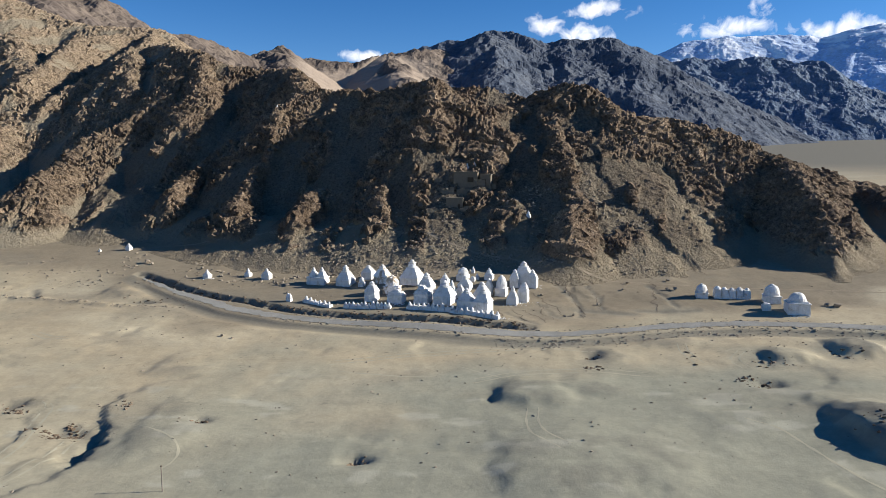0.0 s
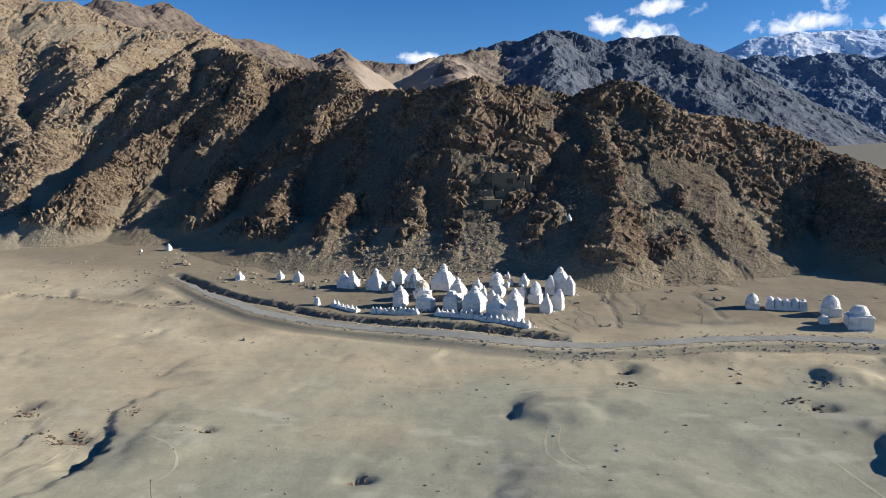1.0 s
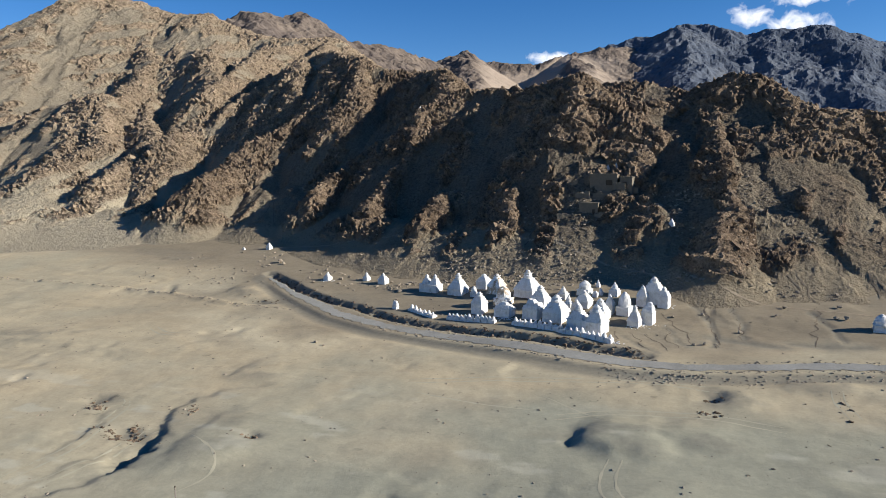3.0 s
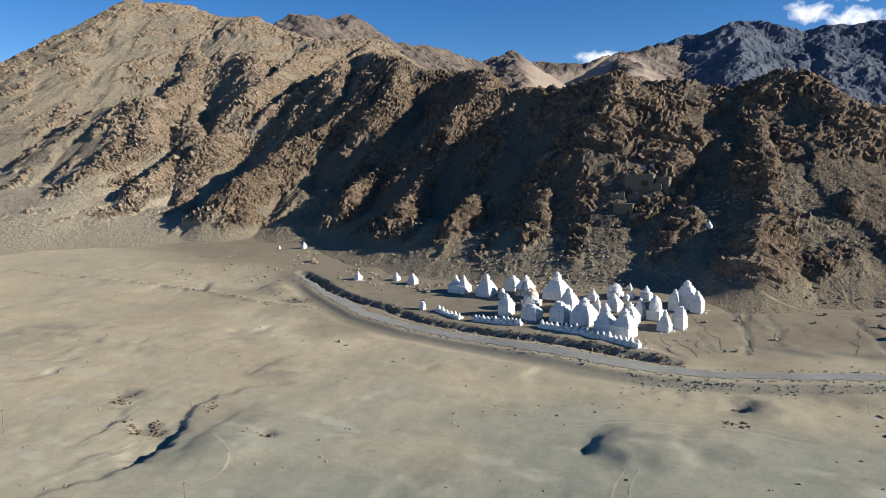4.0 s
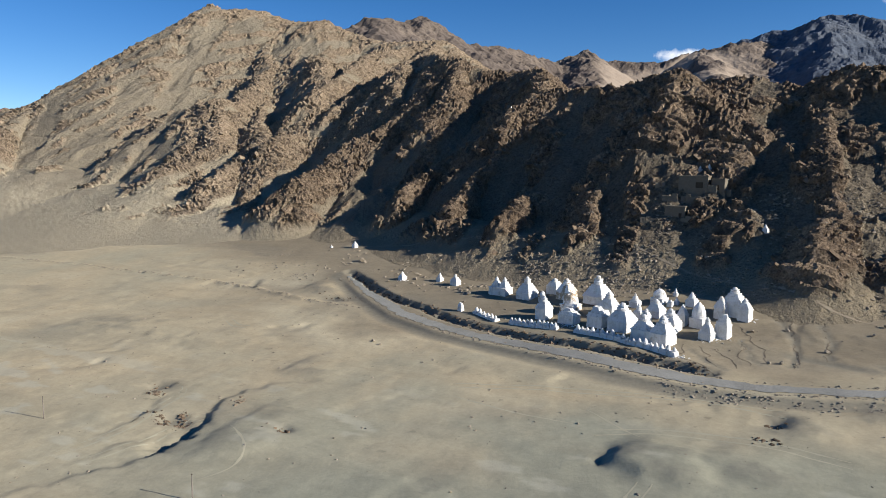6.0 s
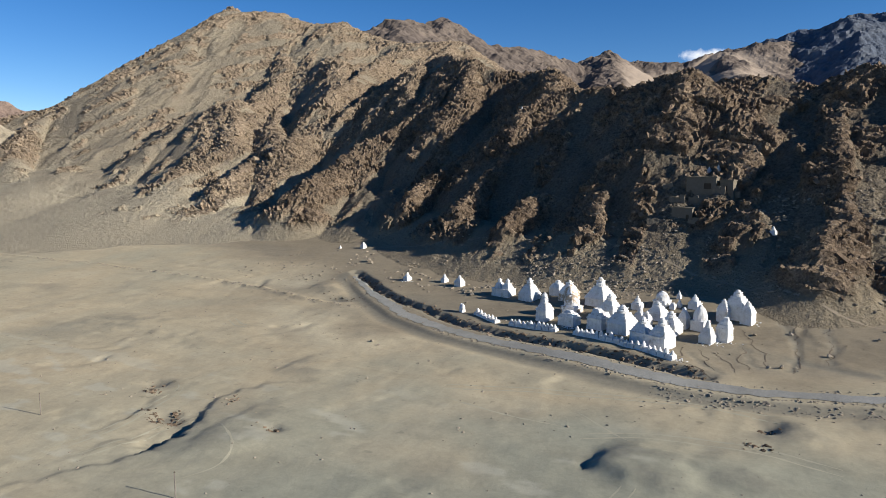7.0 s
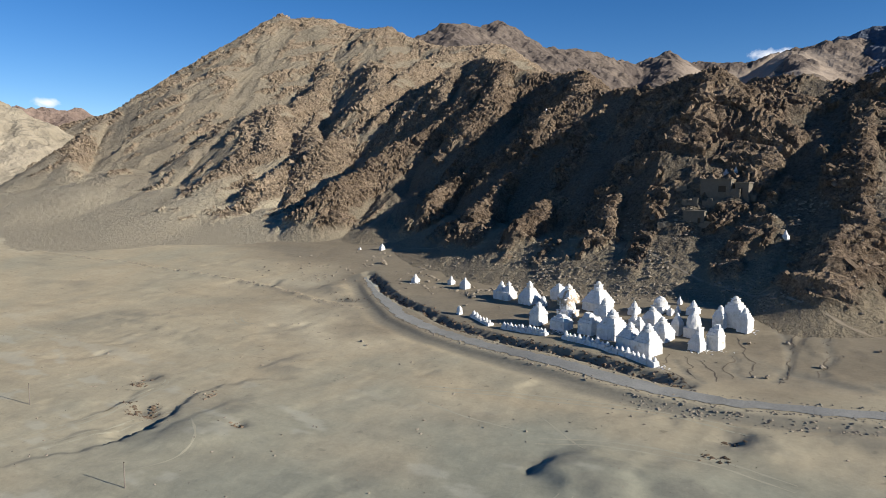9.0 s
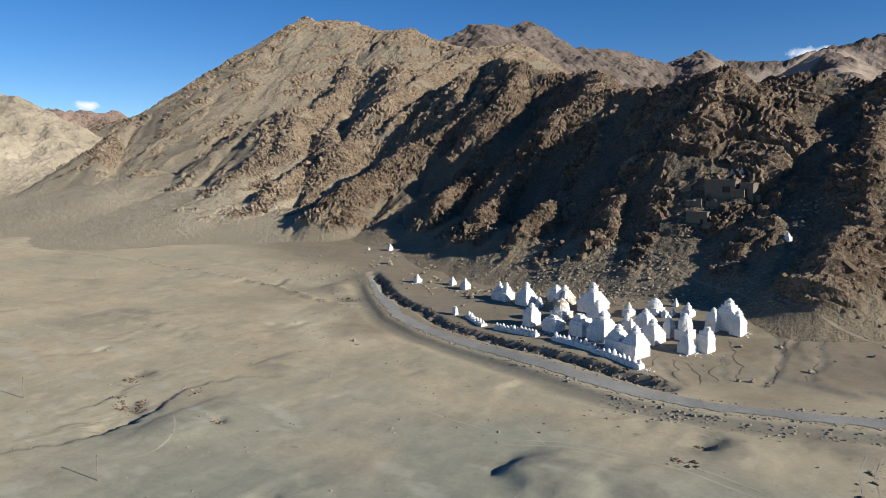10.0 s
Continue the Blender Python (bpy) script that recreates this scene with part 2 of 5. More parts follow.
def grain2(x, y, seed):
    """Gradient noise, about -0.7 to 0.7."""
    ix, iy = np.floor(x), np.floor(y)
    fx, fy = x - ix, y - iy
    u, v = fx * fx * fx * (fx * (fx * 6 - 15) + 10), fy * fy * fy * (fy * (fy * 6 - 15) + 10)
    x0, y0 = ix.min(), iy.min()
    wide, deep = int(ix.max() - x0) + 2, int(iy.max() - y0) + 2
    table = wide * deep < 2 * ix.size                 # the lattice is smaller than the sheet: look it up
    if table:
        jx, jy = np.meshgrid(x0 + np.arange(wide), y0 + np.arange(deep))
        turn = (hashed(jx, jy, seed) * (2 * np.pi)).reshape(-1)
        cos, sin = np.cos(turn), np.sin(turn)
        at = (iy - y0).astype(np.int64) * wide + (ix - x0).astype(np.int64)
    total = 0.0
    for dx in (0, 1):
        for dy in (0, 1):
            if table:
                here = at + (dy * wide + dx)
                dot = cos[here] * (fx - dx) + sin[here] * (fy - dy)
            else:
                turn = hashed(ix + dx, iy + dy, seed) * (2 * np.pi)
                dot = np.cos(turn) * (fx - dx) + np.sin(turn) * (fy - dy)
            total = total + dot * (u if dx else 1 - u) * (v if dy else 1 - v)
    return total


def fbm(x, y, octaves, seed, gain=0.5):
    total, size = 0.0, 1.0
    for k in range(octaves):
        total = total + size * grain2(x * 2.03 ** k + 17.3 * k, y * 2.03 ** k - 9.1 * k, seed + k)
        size *= gain
    return total


def ridged(x, y, octaves, seed, gain=0.5):
    """Sharp crests, about 0 to 1."""
    total, size, whole = 0.0, 1.0, 0.0
    for k in range(octaves):
        total = total + size * (1 - 2.2 * np.abs(grain2(x * 2.07 ** k + 5.7 * k, y * 2.07 ** k + 3.3 * k, seed + k)))
        whole += size
        size *= gain
    return total / whole


def facets(x, y, seed):
    """Broken, tilted faces like jointed rock, about -1 to 1."""
    ix, iy = np.floor(x), np.floor(y)
    near, value = np.full(np.shape(x), 9.0), np.zeros(np.shape(x))
    for dx in (-1, 0, 1):
        for dy in (-1, 0, 1):
            jx, jy = ix + dx, iy + dy
            px, py = x - (jx + hashed(jx, jy, seed)), y - (jy + hashed(jx, jy, seed + 1))
            d = px * px + py * py
            turn = hashed(jx, jy, seed + 2) * 6.2832
            here = (hashed(jx, jy, seed + 3) - 0.5) * 0.9 + 1.3 * (np.cos(turn) * px + np.sin(turn) * py)
            closer = d < near
            near, value = np.where(closer, d, near), np.where(closer, here, value)
    return value


def step(a, b, v):
    t = np.clip((v - a) / (b - a), 0, 1)
    return t * t * (3 - 2 * t)


def along(line, x, y):
    """Distance to a polyline, signed distance (left of it is plus), the third coordinate and the length at the nearest place."""
    best = np.full(np.shape(x), 1e9)
    side, third, length, run = np.zeros_like(best), np.zeros_like(best), np.zeros_like(best), 0.0
    for (x0, y0, z0), (x1, y1, z1) in zip(line, line[1:]):
        ex, ey = x1 - x0, y1 - y0
        size = math.hypot(ex, ey)
        t = np.clip(((x - x0) * ex + (y - y0) * ey) / size ** 2, 0, 1)
        px, py = x - (x0 + t * ex), y - (y0 + t * ey)
        d = np.hypot(px, py)
        near = d < best
        best = np.where(near, d, best)
        side = np.where(near, np.sign(ex * py - ey * px) * d, side)
        third = np.where(near, z0 + t * (z1 - z0), third)
        length = np.where(near, run + t * size, length)
        run += size
    return best, side, third, length


def massif(x, y, spurs, warp=(6.0, 40.0)):
    """Height of a mountain made of spurs (line of x, y, z; fall on either side; rounding) and the distance from the ruling spur."""
    amount, size = warp
    wx = x + amount * fbm(x / size, y / size, 3, 31)
    wy = y + amount * fbm(x / size + 40, y / size, 3, 37)
    best, away = np.full(np.shape(x), -1e9), np.zeros(np.shape(x))
    for line, fall, rounding, *scree in spurs:
        h = np.full(np.shape(x), -1e9)
        far = np.zeros(np.shape(x))
        for (x0, y0, z0), (x1, y1, z1) in zip(line, line[1:]):
            ex, ey = x1 - x0, y1 - y0
            t = np.clip(((wx - x0) * ex + (wy - y0) * ey) / (ex * ex + ey * ey), 0, 1)
            d2 = (wx - x0 - t * ex) ** 2 + (wy - y0 - t * ey) ** 2
            here = z0 + t * (z1 - z0) - fall * (np.sqrt(d2 + rounding * rounding) - rounding)
            higher = here > h
            far[higher], h[higher] = d2[higher], here[higher]
        far = np.sqrt(far) + (40 if scree else 0)
        away = np.where(h > best, far, away)
        best = np.maximum(best, h)
    return best, away


# the rocky hill: its crest, and the spurs that run down to the fan
CREST = (
    ([(-620, 400, 78), (-566, 350, 70), (-478, 352, 80), (-448, 372, 95), (-425, 398, 116), (-405, 430, 138), (-418, 488, 174), (-380, 513, 172), (-345, 512, 160), (-315, 504, 156), (-285, 510, 145), (-251, 500, 134), (-205, 500, 132)], 0.67, 6),
    ([(-205, 500, 132), (-180, 430, 110), (-170, 399, 101), (-148, 377, 101), (-118, 345, 91), (-102, 343, 84), (-87, 345, 82), (-67, 317, 79), (-58, 290, 68), (-47, 288, 67), (-26, 282, 66), (-3, 264, 68)], 0.87, 2),
)
EAST_CREST = (
    ([(-3, 264, 68), (12, 268, 59), (26, 262, 57), (40, 260, 59), (47, 266, 67), (54, 260, 65), (60, 246, 55), (82, 249, 52), (100, 245, 48), (114, 239, 39), (150, 250, 31), (230, 285, 18)], 0.91, 2),
    ([(-164, 232, 15), (-150, 250, 32), (-147, 269, 37), (-146, 285, 47), (-137, 299, 55), (-125, 318, 70), (-118, 345, 91)], 0.92, 1),
    ([(-108, 312, 71), (-118, 345, 91)], 0.94, 2),
    ([(-101, 238, 20), (-97, 246, 29), (-94, 258, 34), (-88, 276, 43)], 1.15, 1),
)
MIDDLE_SPURS = (
    ([(-74, 220, 16), (-70, 226, 24), (-68, 245, 32), (-64, 259, 42), (-65, 276, 59), (-58, 290, 68)], 0.97, 1),
    ([(-50, 207, 12), (-46, 215, 22), (-43, 224, 27), (-38, 242, 29)], 1.15, 1),
    ([(-22, 201, 16), (-19, 208, 22), (-20, 219, 29), (-17, 230, 33)], 1.0, 1),
    ([(8, 205, 19), (12, 220, 33), (21, 242, 49), (4, 254, 62)], 0.94, 1),
    ([(35, 173, 8), (35, 188, 22), (40, 203, 27), (38, 225, 43), (40, 251, 55)], 0.92, 1),
)
EASTERN_SPURS = (
    ([(60, 252, 55), (66, 235, 42), (78, 205, 21), (84, 190, 10)], 0.80, 1),
    ([(112, 252, 43), (113, 225, 37), (109, 200, 28), (104, 183, 18), (99, 168, 8)], 0.86, 1),
    ([(150, 262, 30), (150, 235, 28), (146, 205, 20), (142, 180, 10)], 0.80, 1),
    ([(150, 250, 31), (152, 225, 22), (146, 200, 14)], 0.92, 4),
    ([(-204, 250, 17), (-207, 290, 40), (-199, 325, 58), (-184, 355, 77), (-178, 368, 87), (-175, 412, 107)], 0.80, 2),
)
WESTERN_SPURS = (
    ([(-207, 290, 40), (-216, 370, 84), (-262, 430, 114), (-317, 462, 127), (-328, 528, 163)], 0.73, 3),
    ([(-252, 242, 20), (-249, 266, 32), (-262, 332, 70), (-290, 395, 94), (-317, 462, 127)], 0.71, 3),
    ([(-292, 332, 72), (-300, 300, 50), (-296, 270, 30)], 0.76, 3),
    ([(-348, 282, 34), (-358, 328, 59), (-376, 395, 109), (-405, 450, 142), (-434, 505, 182)], 0.66, 4),
    ([(-448, 372, 95), (-436, 334, 76), (-400, 281, 53), (-350, 252, 27)], 0.72, 5),
)
SCREE = (
    ([(-132, 272, 29), (-112, 262, 29), (-90, 246, 22), (-62, 226, 21), (-36, 214, 18), (-18, 212, 21), (6, 208, 21), (22, 212, 27)], 0.67, 5, "scree"),
    ([(50, 205, 22), (64, 214, 27), (80, 214, 20), (100, 205, 16)], 0.59, 5, "scree"),
    ([(-172, 254, 19), (-205, 262, 21), (-240, 262, 26), (-300, 286, 32), (-345, 285, 39), (-425, 276, 35)], 0.40, 10, "scree"),
    ([(-13, 292, 62), (5, 296, 68), (19, 300, 69), (36, 294, 64), (47, 266, 67)], 0.68, 2),
)
BACK_SPURS = (
    ([(-187, 262, 22), (-194, 285, 38), (-200, 300, 51), (-196, 322, 55), (-190, 340, 70), (-182, 356, 81), (-172, 392, 101)], 0.88, 2),
    ([(-206, 252, 20), (-210, 268, 33), (-217, 312, 53), (-236, 330, 62), (-268, 378, 79), (-300, 418, 105), (-337, 464, 134), (-345, 512, 160)], 0.81, 3),
    ([(-243, 255, 24), (-243, 270, 37), (-238, 300, 51), (-268, 336, 77), (-308, 334, 70)], 0.75, 2),
    ([(-147, 333, 73), (-160, 360, 92), (-170, 399, 101)], 0.90, 2),
)
LOWER_SPURS = (
    ([(-205, 500, 132), (-224, 430, 113), (-215, 380, 92), (-209, 349, 80), (-196, 322, 55)], 0.90, 2),
    ([(-3, 264, 68), (-4, 246, 58), (-2, 236, 48), (0, 224, 37), (2, 214, 27)], 1.0, 1),
    ([(4, 237, 45), (12, 237, 45), (22, 242, 48)], 1.0, 2),
    ([(5, 225, 36), (13, 228, 37), (19, 227, 36)], 1.0, 2),
    ([(2, 250, 57), (11, 253, 57), (26, 259, 57)], 1.0, 2),
    ([(-134, 278, 37), (-126, 264, 28), (-116, 247, 20)], 0.7, 6, "scree"),
    ([(-3, 264, 68), (-22, 270, 60), (-40, 276, 58)], 0.90, 1),
)
HILL = CREST + EAST_CREST + MIDDLE_SPURS + EASTERN_SPURS + WESTERN_SPURS + SCREE + BACK_SPURS + LOWER_SPURS
# chutes of loose scree and sand between the crags: half-width, then their lines
CHUTES = ((4.0, [(44, 222, 0), (50, 208, 0), (58, 196, 0), (66, 180, 0)]), (5.0, [(-128, 272, 0), (-119, 258, 0), (-110, 242, 0)]), (3.0, [(-14, 226, 0), (-14, 214, 0), (-12, 200, 0)]),
          (3.0, [(-34, 224, 0), (-32, 210, 0)]), (3.5, [(72, 226, 0), (78, 200, 0), (80, 182, 0)]), (5.0, [(28, 250, 0), (27, 220, 0), (28, 195, 0)]), (10.0, [(-430, 350, 0), (-385, 300, 0), (-345, 262, 0)]),
)
WESTERN_CHUTES = ((8.0, [(-318, 400, 0), (-300, 350, 0), (-285, 295, 0), (-280, 268, 0)]), (7.0, [(-262, 400, 0), (-250, 360, 0)]), (9.0, [(-395, 470, 0), (-360, 400, 0), (-335, 350, 0)]), (6.0, [(-225, 300, 0), (-222, 270, 0)]),
          (4.5, [(1, 213, 0), (7, 217, 0), (16, 217, 0)]), (2.2, [(7, 225, 0), (11, 225, 0)]), (7.0, [(-300, 470, 0), (-275, 420, 0)]), (5.0, [(-180, 300, 0), (-172, 275, 0), (-165, 255, 0)]))


# bare rock at the feet of the spurs: place and half-width
TOES = ((33, 178, 9), (37, 190, 9), (-139, 238, 10), (-147, 252, 11), (-143, 268, 9), (-70, 227, 7), (-46, 216, 7), (-20, 210, 5), (-97, 247, 7), (104, 186, 9), (-196, 285, 12), (-210, 268, 10))


def hill(x, y):
    """Height of the rocky hill before its crags, and how far its bare rock shows (0 to 1)."""
    h, away = massif(x, y, HILL, warp=(2.5, 34.0))
    big = step(-220, -320, x)                      # the high western slopes are broader and smoother
    h = h - (1 - big) * 3.5 * (0.75 - ridged(x / 21 + 0.5 * fbm(x / 20, y / 20, 2, 41), y / 70, 3, 43)) * step(10, 40, h) * step(2, 12, away)
    h = h - big * 7.0 * (0.75 - ridged(x / 40 + 0.5 * fbm(x / 40, y / 40, 2, 41), y / 120, 3, 47)) * step(22, 70, h) * step(2, 22, away)
    a, b = 0.95 * x - 0.3 * y, 0.3 * x + 0.95 * y        # across and along the spurs
    rock = np.clip(0.5 + (13 - 4 * big + 4 * step(20, 40, x) + 30 * fbm(a / 19, b / 40, 4, 51) - away * (1 - 0.45 * big)) / 7, 0, 1)
    high = step(30, 58, h)
    rock = np.maximum(rock, step(0.06 - 0.24 * high + 0.22 * big, 0.20 - 0.24 * high + 0.22 * big, fbm(a / 12, b / 30, 4, 57)))
    rock = rock * step(1.5 + 14 * big, 6 + 24 * big, h - plain(x, y) + (7 + 10 * big) * fbm(x / 15, y / 15, 3, 59))
    loose = np.zeros(np.shape(x))
    for wide, line in CHUTES + WESTERN_CHUTES:
        d = along(line, x + 5 * fbm(x / 9, y / 9, 3, 65), y + 3 * fbm(x / 9, y / 9, 3, 66))[0]
        loose = np.maximum(loose, step(wide, 0.55 * wide, d))
    rock = np.maximum(rock, step(50, 90, x) * step(6, 14, h) * step(-0.22, -0.05, fbm(a / 9, b / 22, 4, 58))) * (1 - loose)
    for tx, ty, wide in TOES:
        rock = np.maximum(rock, step(wide, 0.6 * wide, np.hypot(x - tx, y - ty) + 5 * fbm(a / 5, b / 9, 3, 68)))
    h = h - 0.8 * loose + (1 - rock) * (0.5 * fbm(x / 14, y / 14, 4, 91) + 0.3 * ridged(x / 4.0, y / 11, 3, 95))
    return h, rock


def crags(x, y, z, rock):
    """How far the rock stands out from the slope: ribs that run down the beds towards the sun, split into blocks."""
    u, v = 0.92 * x + 0.2 * y, z + 0.6 * y
    sway = fbm(u / 22, v / 22, 2, 63)
    turn = radians(40) + 0.5 * sway                   # the beds swing a little along the hill
    c, s = np.cos(turn), np.sin(turn)
    w, l = s * u + c * v, c * u - s * v
    big = step(-220, -320, x)
    k = 1 + 0.35 * big
    out = 1.3 * (ridged(u / (16 * k), v / (16 * k), 3, 71) - 0.5)
    out = out + 1.6 * (ridged(w / (6.5 * k) + 0.8 * fbm(u / 9, v / 9, 2, 73), l / (38 * k), 3, 75) - 0.5)
    out = out + 0.95 * (ridged(w / 2.4, l / 14, 2, 77) - 0.5) * (0.5 + 1.2 * np.clip(fbm(u / 11, v / 11, 2, 79) + 0.4, 0, 1))
    out = out + 0.65 * facets(w / 5.0, l / 15, 401) + 0.32 * facets(w / 2.2, l / 7.0, 411) + 0.12 * facets(w / 1.1, l / 3.0, 421)
    return rock * (0.5 + out * (1 + 0.15 * big)) + (1 - rock) * (0.16 - 0.10 * big) * facets(u / 1.6, v / 1.6, 97)


ROAD = [(-82, 187.5, 0), (-75, 180, 0), (-62, 168.3, 0), (-50, 158.6, 0), (-35, 151, 0), (-20, 146, 0), (-6, 141.5, 0), (6, 137.8, 0), (16, 136.0, 0),
        (26, 135.9, 0), (36, 137.4, 0), (48, 139.2, 0), (60, 139.4, 0), (74, 137.3, 0), (90, 133, 0), (125, 121, 0), (190, 95, 0), (420, -20, 0)]
WASH = [(-44, 117, 0.2), (-50.3, 112.5, 0.3), (-53, 108, 0.4), (-52.8, 104, 0.5), (-50.6, 98.5, 0.7), (-49.6, 95, 1.3), (-48.6, 91, 2.1), (-47.9, 87.5, 2.0), (-48.5, 84, 0.5), (-51, 80, 0.5), (-53.5, 75, 0.3), (-60, 60, 0.1)]
DITCH = [(-86, 192, 0.6), (-82, 188.6, 1.0), (-76, 184, 1.3), (-68, 176.5, 1.3), (-57, 169, 1.1), (-48, 164.5, 0.9), (-36, 157, 0.9), (-20, 151, 1.0), (-6, 146.4, 1.1), (8, 142, 1.0), (18, 140, 0.4)]


OLD_BANK = [(-290, 168, 0.3), (-213, 171.6, 0.5), (-180, 174, 0.5), (-144, 172.3, 0.5), (-119, 170.3, 0.6), (-100, 167.6, 0.6), (-80, 162, 0.6), (-70, 160.2, 0.5), (-61, 160.8, 0.2)]


def plain(x, y):
    """The fan without its small forms: a gentle slope down from the hill, a valley floor beyond that rises to the far ranges."""
    u, a = np.clip(y, 55, 235) - 150, np.clip(x, -270, 115)
    z = 3.37 + 0.023 * a + 0.095 * u + (0.115 * a * a + 0.353 * u * u + 0.148 * a * u) / 1000
    z = z + 1.1 * np.exp(-((x - 2) / 16) ** 2 - ((y - 146) / 12) ** 2)
    z = z + 2.1 * np.exp(-((x - 8) / 30) ** 2 - ((y - 178) / 13) ** 2)
    far = np.hypot(x, y)
    return z + np.where(y > 0, 0.043 * np.maximum(0, far - 420) * step(0.2, 0.9, np.arctan2(y, np.abs(x) + 1)), 0)


def bump(x, y, at, size, height, turn=0.0, bank=False):
    c, s = math.cos(radians(turn)), math.sin(radians(turn))
    u, v = ((x - at[0]) * c + (y - at[1]) * s) / size[0], (-(x - at[0]) * s + (y - at[1]) * c) / size[1]
    v = np.where(v < 0, 1.5 * v, 0.6 * v) if bank else v
    return height * np.exp(-(u * u + v * v) ** (1.6 if bank else 1.0))


def ground(x, y):
    """Height of the fan with its road bench, washes, pits and mounds, and where it is scoured to gravel."""
    z = plain(x, y)
    near = step(420, 260, np.hypot(x, y))
    lips = np.tanh(9 * fbm(x / 30 + 0.4 * fbm(x / 9, y / 9, 3, 113), y / 17, 3, 115) + 1.5) * step(0.0, 0.25, fbm(x / 38, y / 38, 2, 117))
    z = z + near * (0.16 * lips + 0.22 * fbm(x / 34, y / 34, 3, 101) + 0.10 * fbm(x / 9, y / 9, 3, 105) + 0.06 * fbm(x / 2.4, y / 2.4, 2, 109))
    gravel = step(0.18, 0.5, fbm(x / 40, y / 22, 4, 111)) * 0.28 * near
    # low mounds, steep on the side away from the sun
    for at, size, height, turn in (((14.5, 105), (7.0, 4.6), 1.15, -8), ((24.5, 108), (5.5, 4.0), 0.8, -20), ((19, 80), (15, 9), 1.2, 5), ((63.5, 86.5), (9, 7.5), 3.3, 20),
                                   ((76, 121), (5, 4), 1.6, 0), ((62, 119), (4.5, 3.0), 1.3, 0), ((31, 122), (4.5, 3), 0.7, 0), ((-48, 120), (6, 5), 0.7, 0),
                                   ((-40, 92), (6, 8), 0.9, 0), ((44, 130), (6, 5), 0.9, 0), ((-82, 172), (7, 4), 1.1, -20), ((-110, 128), (14, 5), 0.8, 15)):
        m = bump(x + 1.2 * fbm(x / 5, y / 5, 3, 119), y + 1.2 * fbm(x / 5, y / 5, 3, 118), at, size, height, turn, True)
        cut = 0.5 + 0.5 * np.tanh((x - at[0] + 0.8 * size[0] + 1.4 * fbm(x / 4, y / 4, 3, 121)) / (0.07 * size[0]))
        z = z + (1.0 if height > 1.1 else 0.7) * m * (0.35 + 0.65 * cut)
        gravel = np.maximum(gravel, np.clip(m / height * 1.1, 0, 1) * np.clip(fbm(x / 5, y / 5, 3, 125) * 2 + (0.75 if height > 1.8 else 0.45), 0, 1) * (0.9 if height > 1.4 else 0.5))
    # pits
    for at, size, depth in (((-11.5, 85.5), (1.6, 1.2), 1.2), ((-36, 97.5), (1.6, 1.0), 0.9), ((7.6, 104.8), (0.7, 1.0), 0.4), ((28, 124), (2.0, 2.4), 0.9),
                            ((-69, 105), (2.6, 1.6), 1.1), ((-55, 95.5), (2.2, 1.6), 0.8), ((54, 109), (2.5, 1.4), 0.8), ((-74, 166), (5, 2.0), 1.0)):
        z = z - bump(x + 0.9 * fbm(x / 2, y / 2, 2, 127), y + 0.9 * fbm(x / 2, y / 2, 2, 129), at, size, depth)
        gravel = np.maximum(gravel, bump(x, y, at, (size[0] * 1.3, size[1] * 1.3), 0.8))
    # washes: steep on their eastern lip
    for line, width in ((WASH, 0.85), ([(-62.8, 104, 0.2), (-60.7, 95, 0.35), (-60, 86, 0.2)], 0.6), ([(-53.8, 95, 0.2), (-54, 88, 0.35), (-56, 80, 0.2)], 0.6)):
        d, side, depth, _ = along(line, x + 2.4 * fbm(x / 3.6, y / 3.6, 3, 131), y)
        width = width * (0.45 + 0.42 * depth)
        lip = 0.75 * np.where(side > 0, np.exp(-(d / (0.5 * width)) ** 2), np.exp(-(d / 5.0) ** 1.5))
        z = z - depth * lip * step(0, 3, depth * 8)
        gravel = np.maximum(gravel, 0.75 * np.exp(-(d / (2.2 * width)) ** 2) * np.minimum(depth, 1))
    # rills that run down to the road, and an old bank of earth and stones
    for line, width in (([(27.5, 173, 0.2), (30.5, 163, 0.35), (31.5, 155, 0.4), (30, 147, 0.2)], 0.45), ([(51, 168, 0.3), (52.5, 160, 0.4), (53, 151, 0.3)], 0.5), ([(22, 158, 0.2), (23.5, 152, 0.3), (25, 146, 0.2)], 0.45),
                        ([(14, 150, 0.2), (17, 145, 0.3), (20, 142, 0.2)], 0.45), ([(36, 168, 0.2), (37, 160, 0.3), (36, 152, 0.2)], 0.45), ([(44, 150, 0.2), (50, 149, 0.35), (56, 149, 0.2)], 1.1),
                        ([(30, 152, 0.2), (36, 150, 0.4), (42, 148, 0.2)], 1.0), ([(-107, 176, 0.3), (-105, 172, 0.8), (-103, 169, 0.6)], 0.9)):
        d, _, depth, _ = along(line, x + 0.9 * fbm(x / 3, y / 3, 2, 135), y)
        z = z - 0.6 * depth * np.exp(-(d / width) ** 2)
        gravel = np.maximum(gravel, 0.7 * np.exp(-(d / (1.5 * width)) ** 2))
    d, _, tall, _ = along(OLD_BANK, x, y + 0.8 * fbm(x / 5, y / 5, 2, 137))
    z = z + tall * np.exp(-(d / 0.9) ** 2) * (0.7 + fbm(x / 3, y / 3, 2, 139))
    # the road: a level bench, banked on its lower side, with a ditch above it
    d, side, _, run = along(ROAD, x, y)
    keep = step(9.0, 3.0, d) * near
    level = plain(x, y) - 0.02 * side
    z = z + keep * (level + 0.05 - z)
    z = z - step(-2.6, -4.2, side) * step(-9, -5, side) * 0.55 * near * step(0, 12, run)
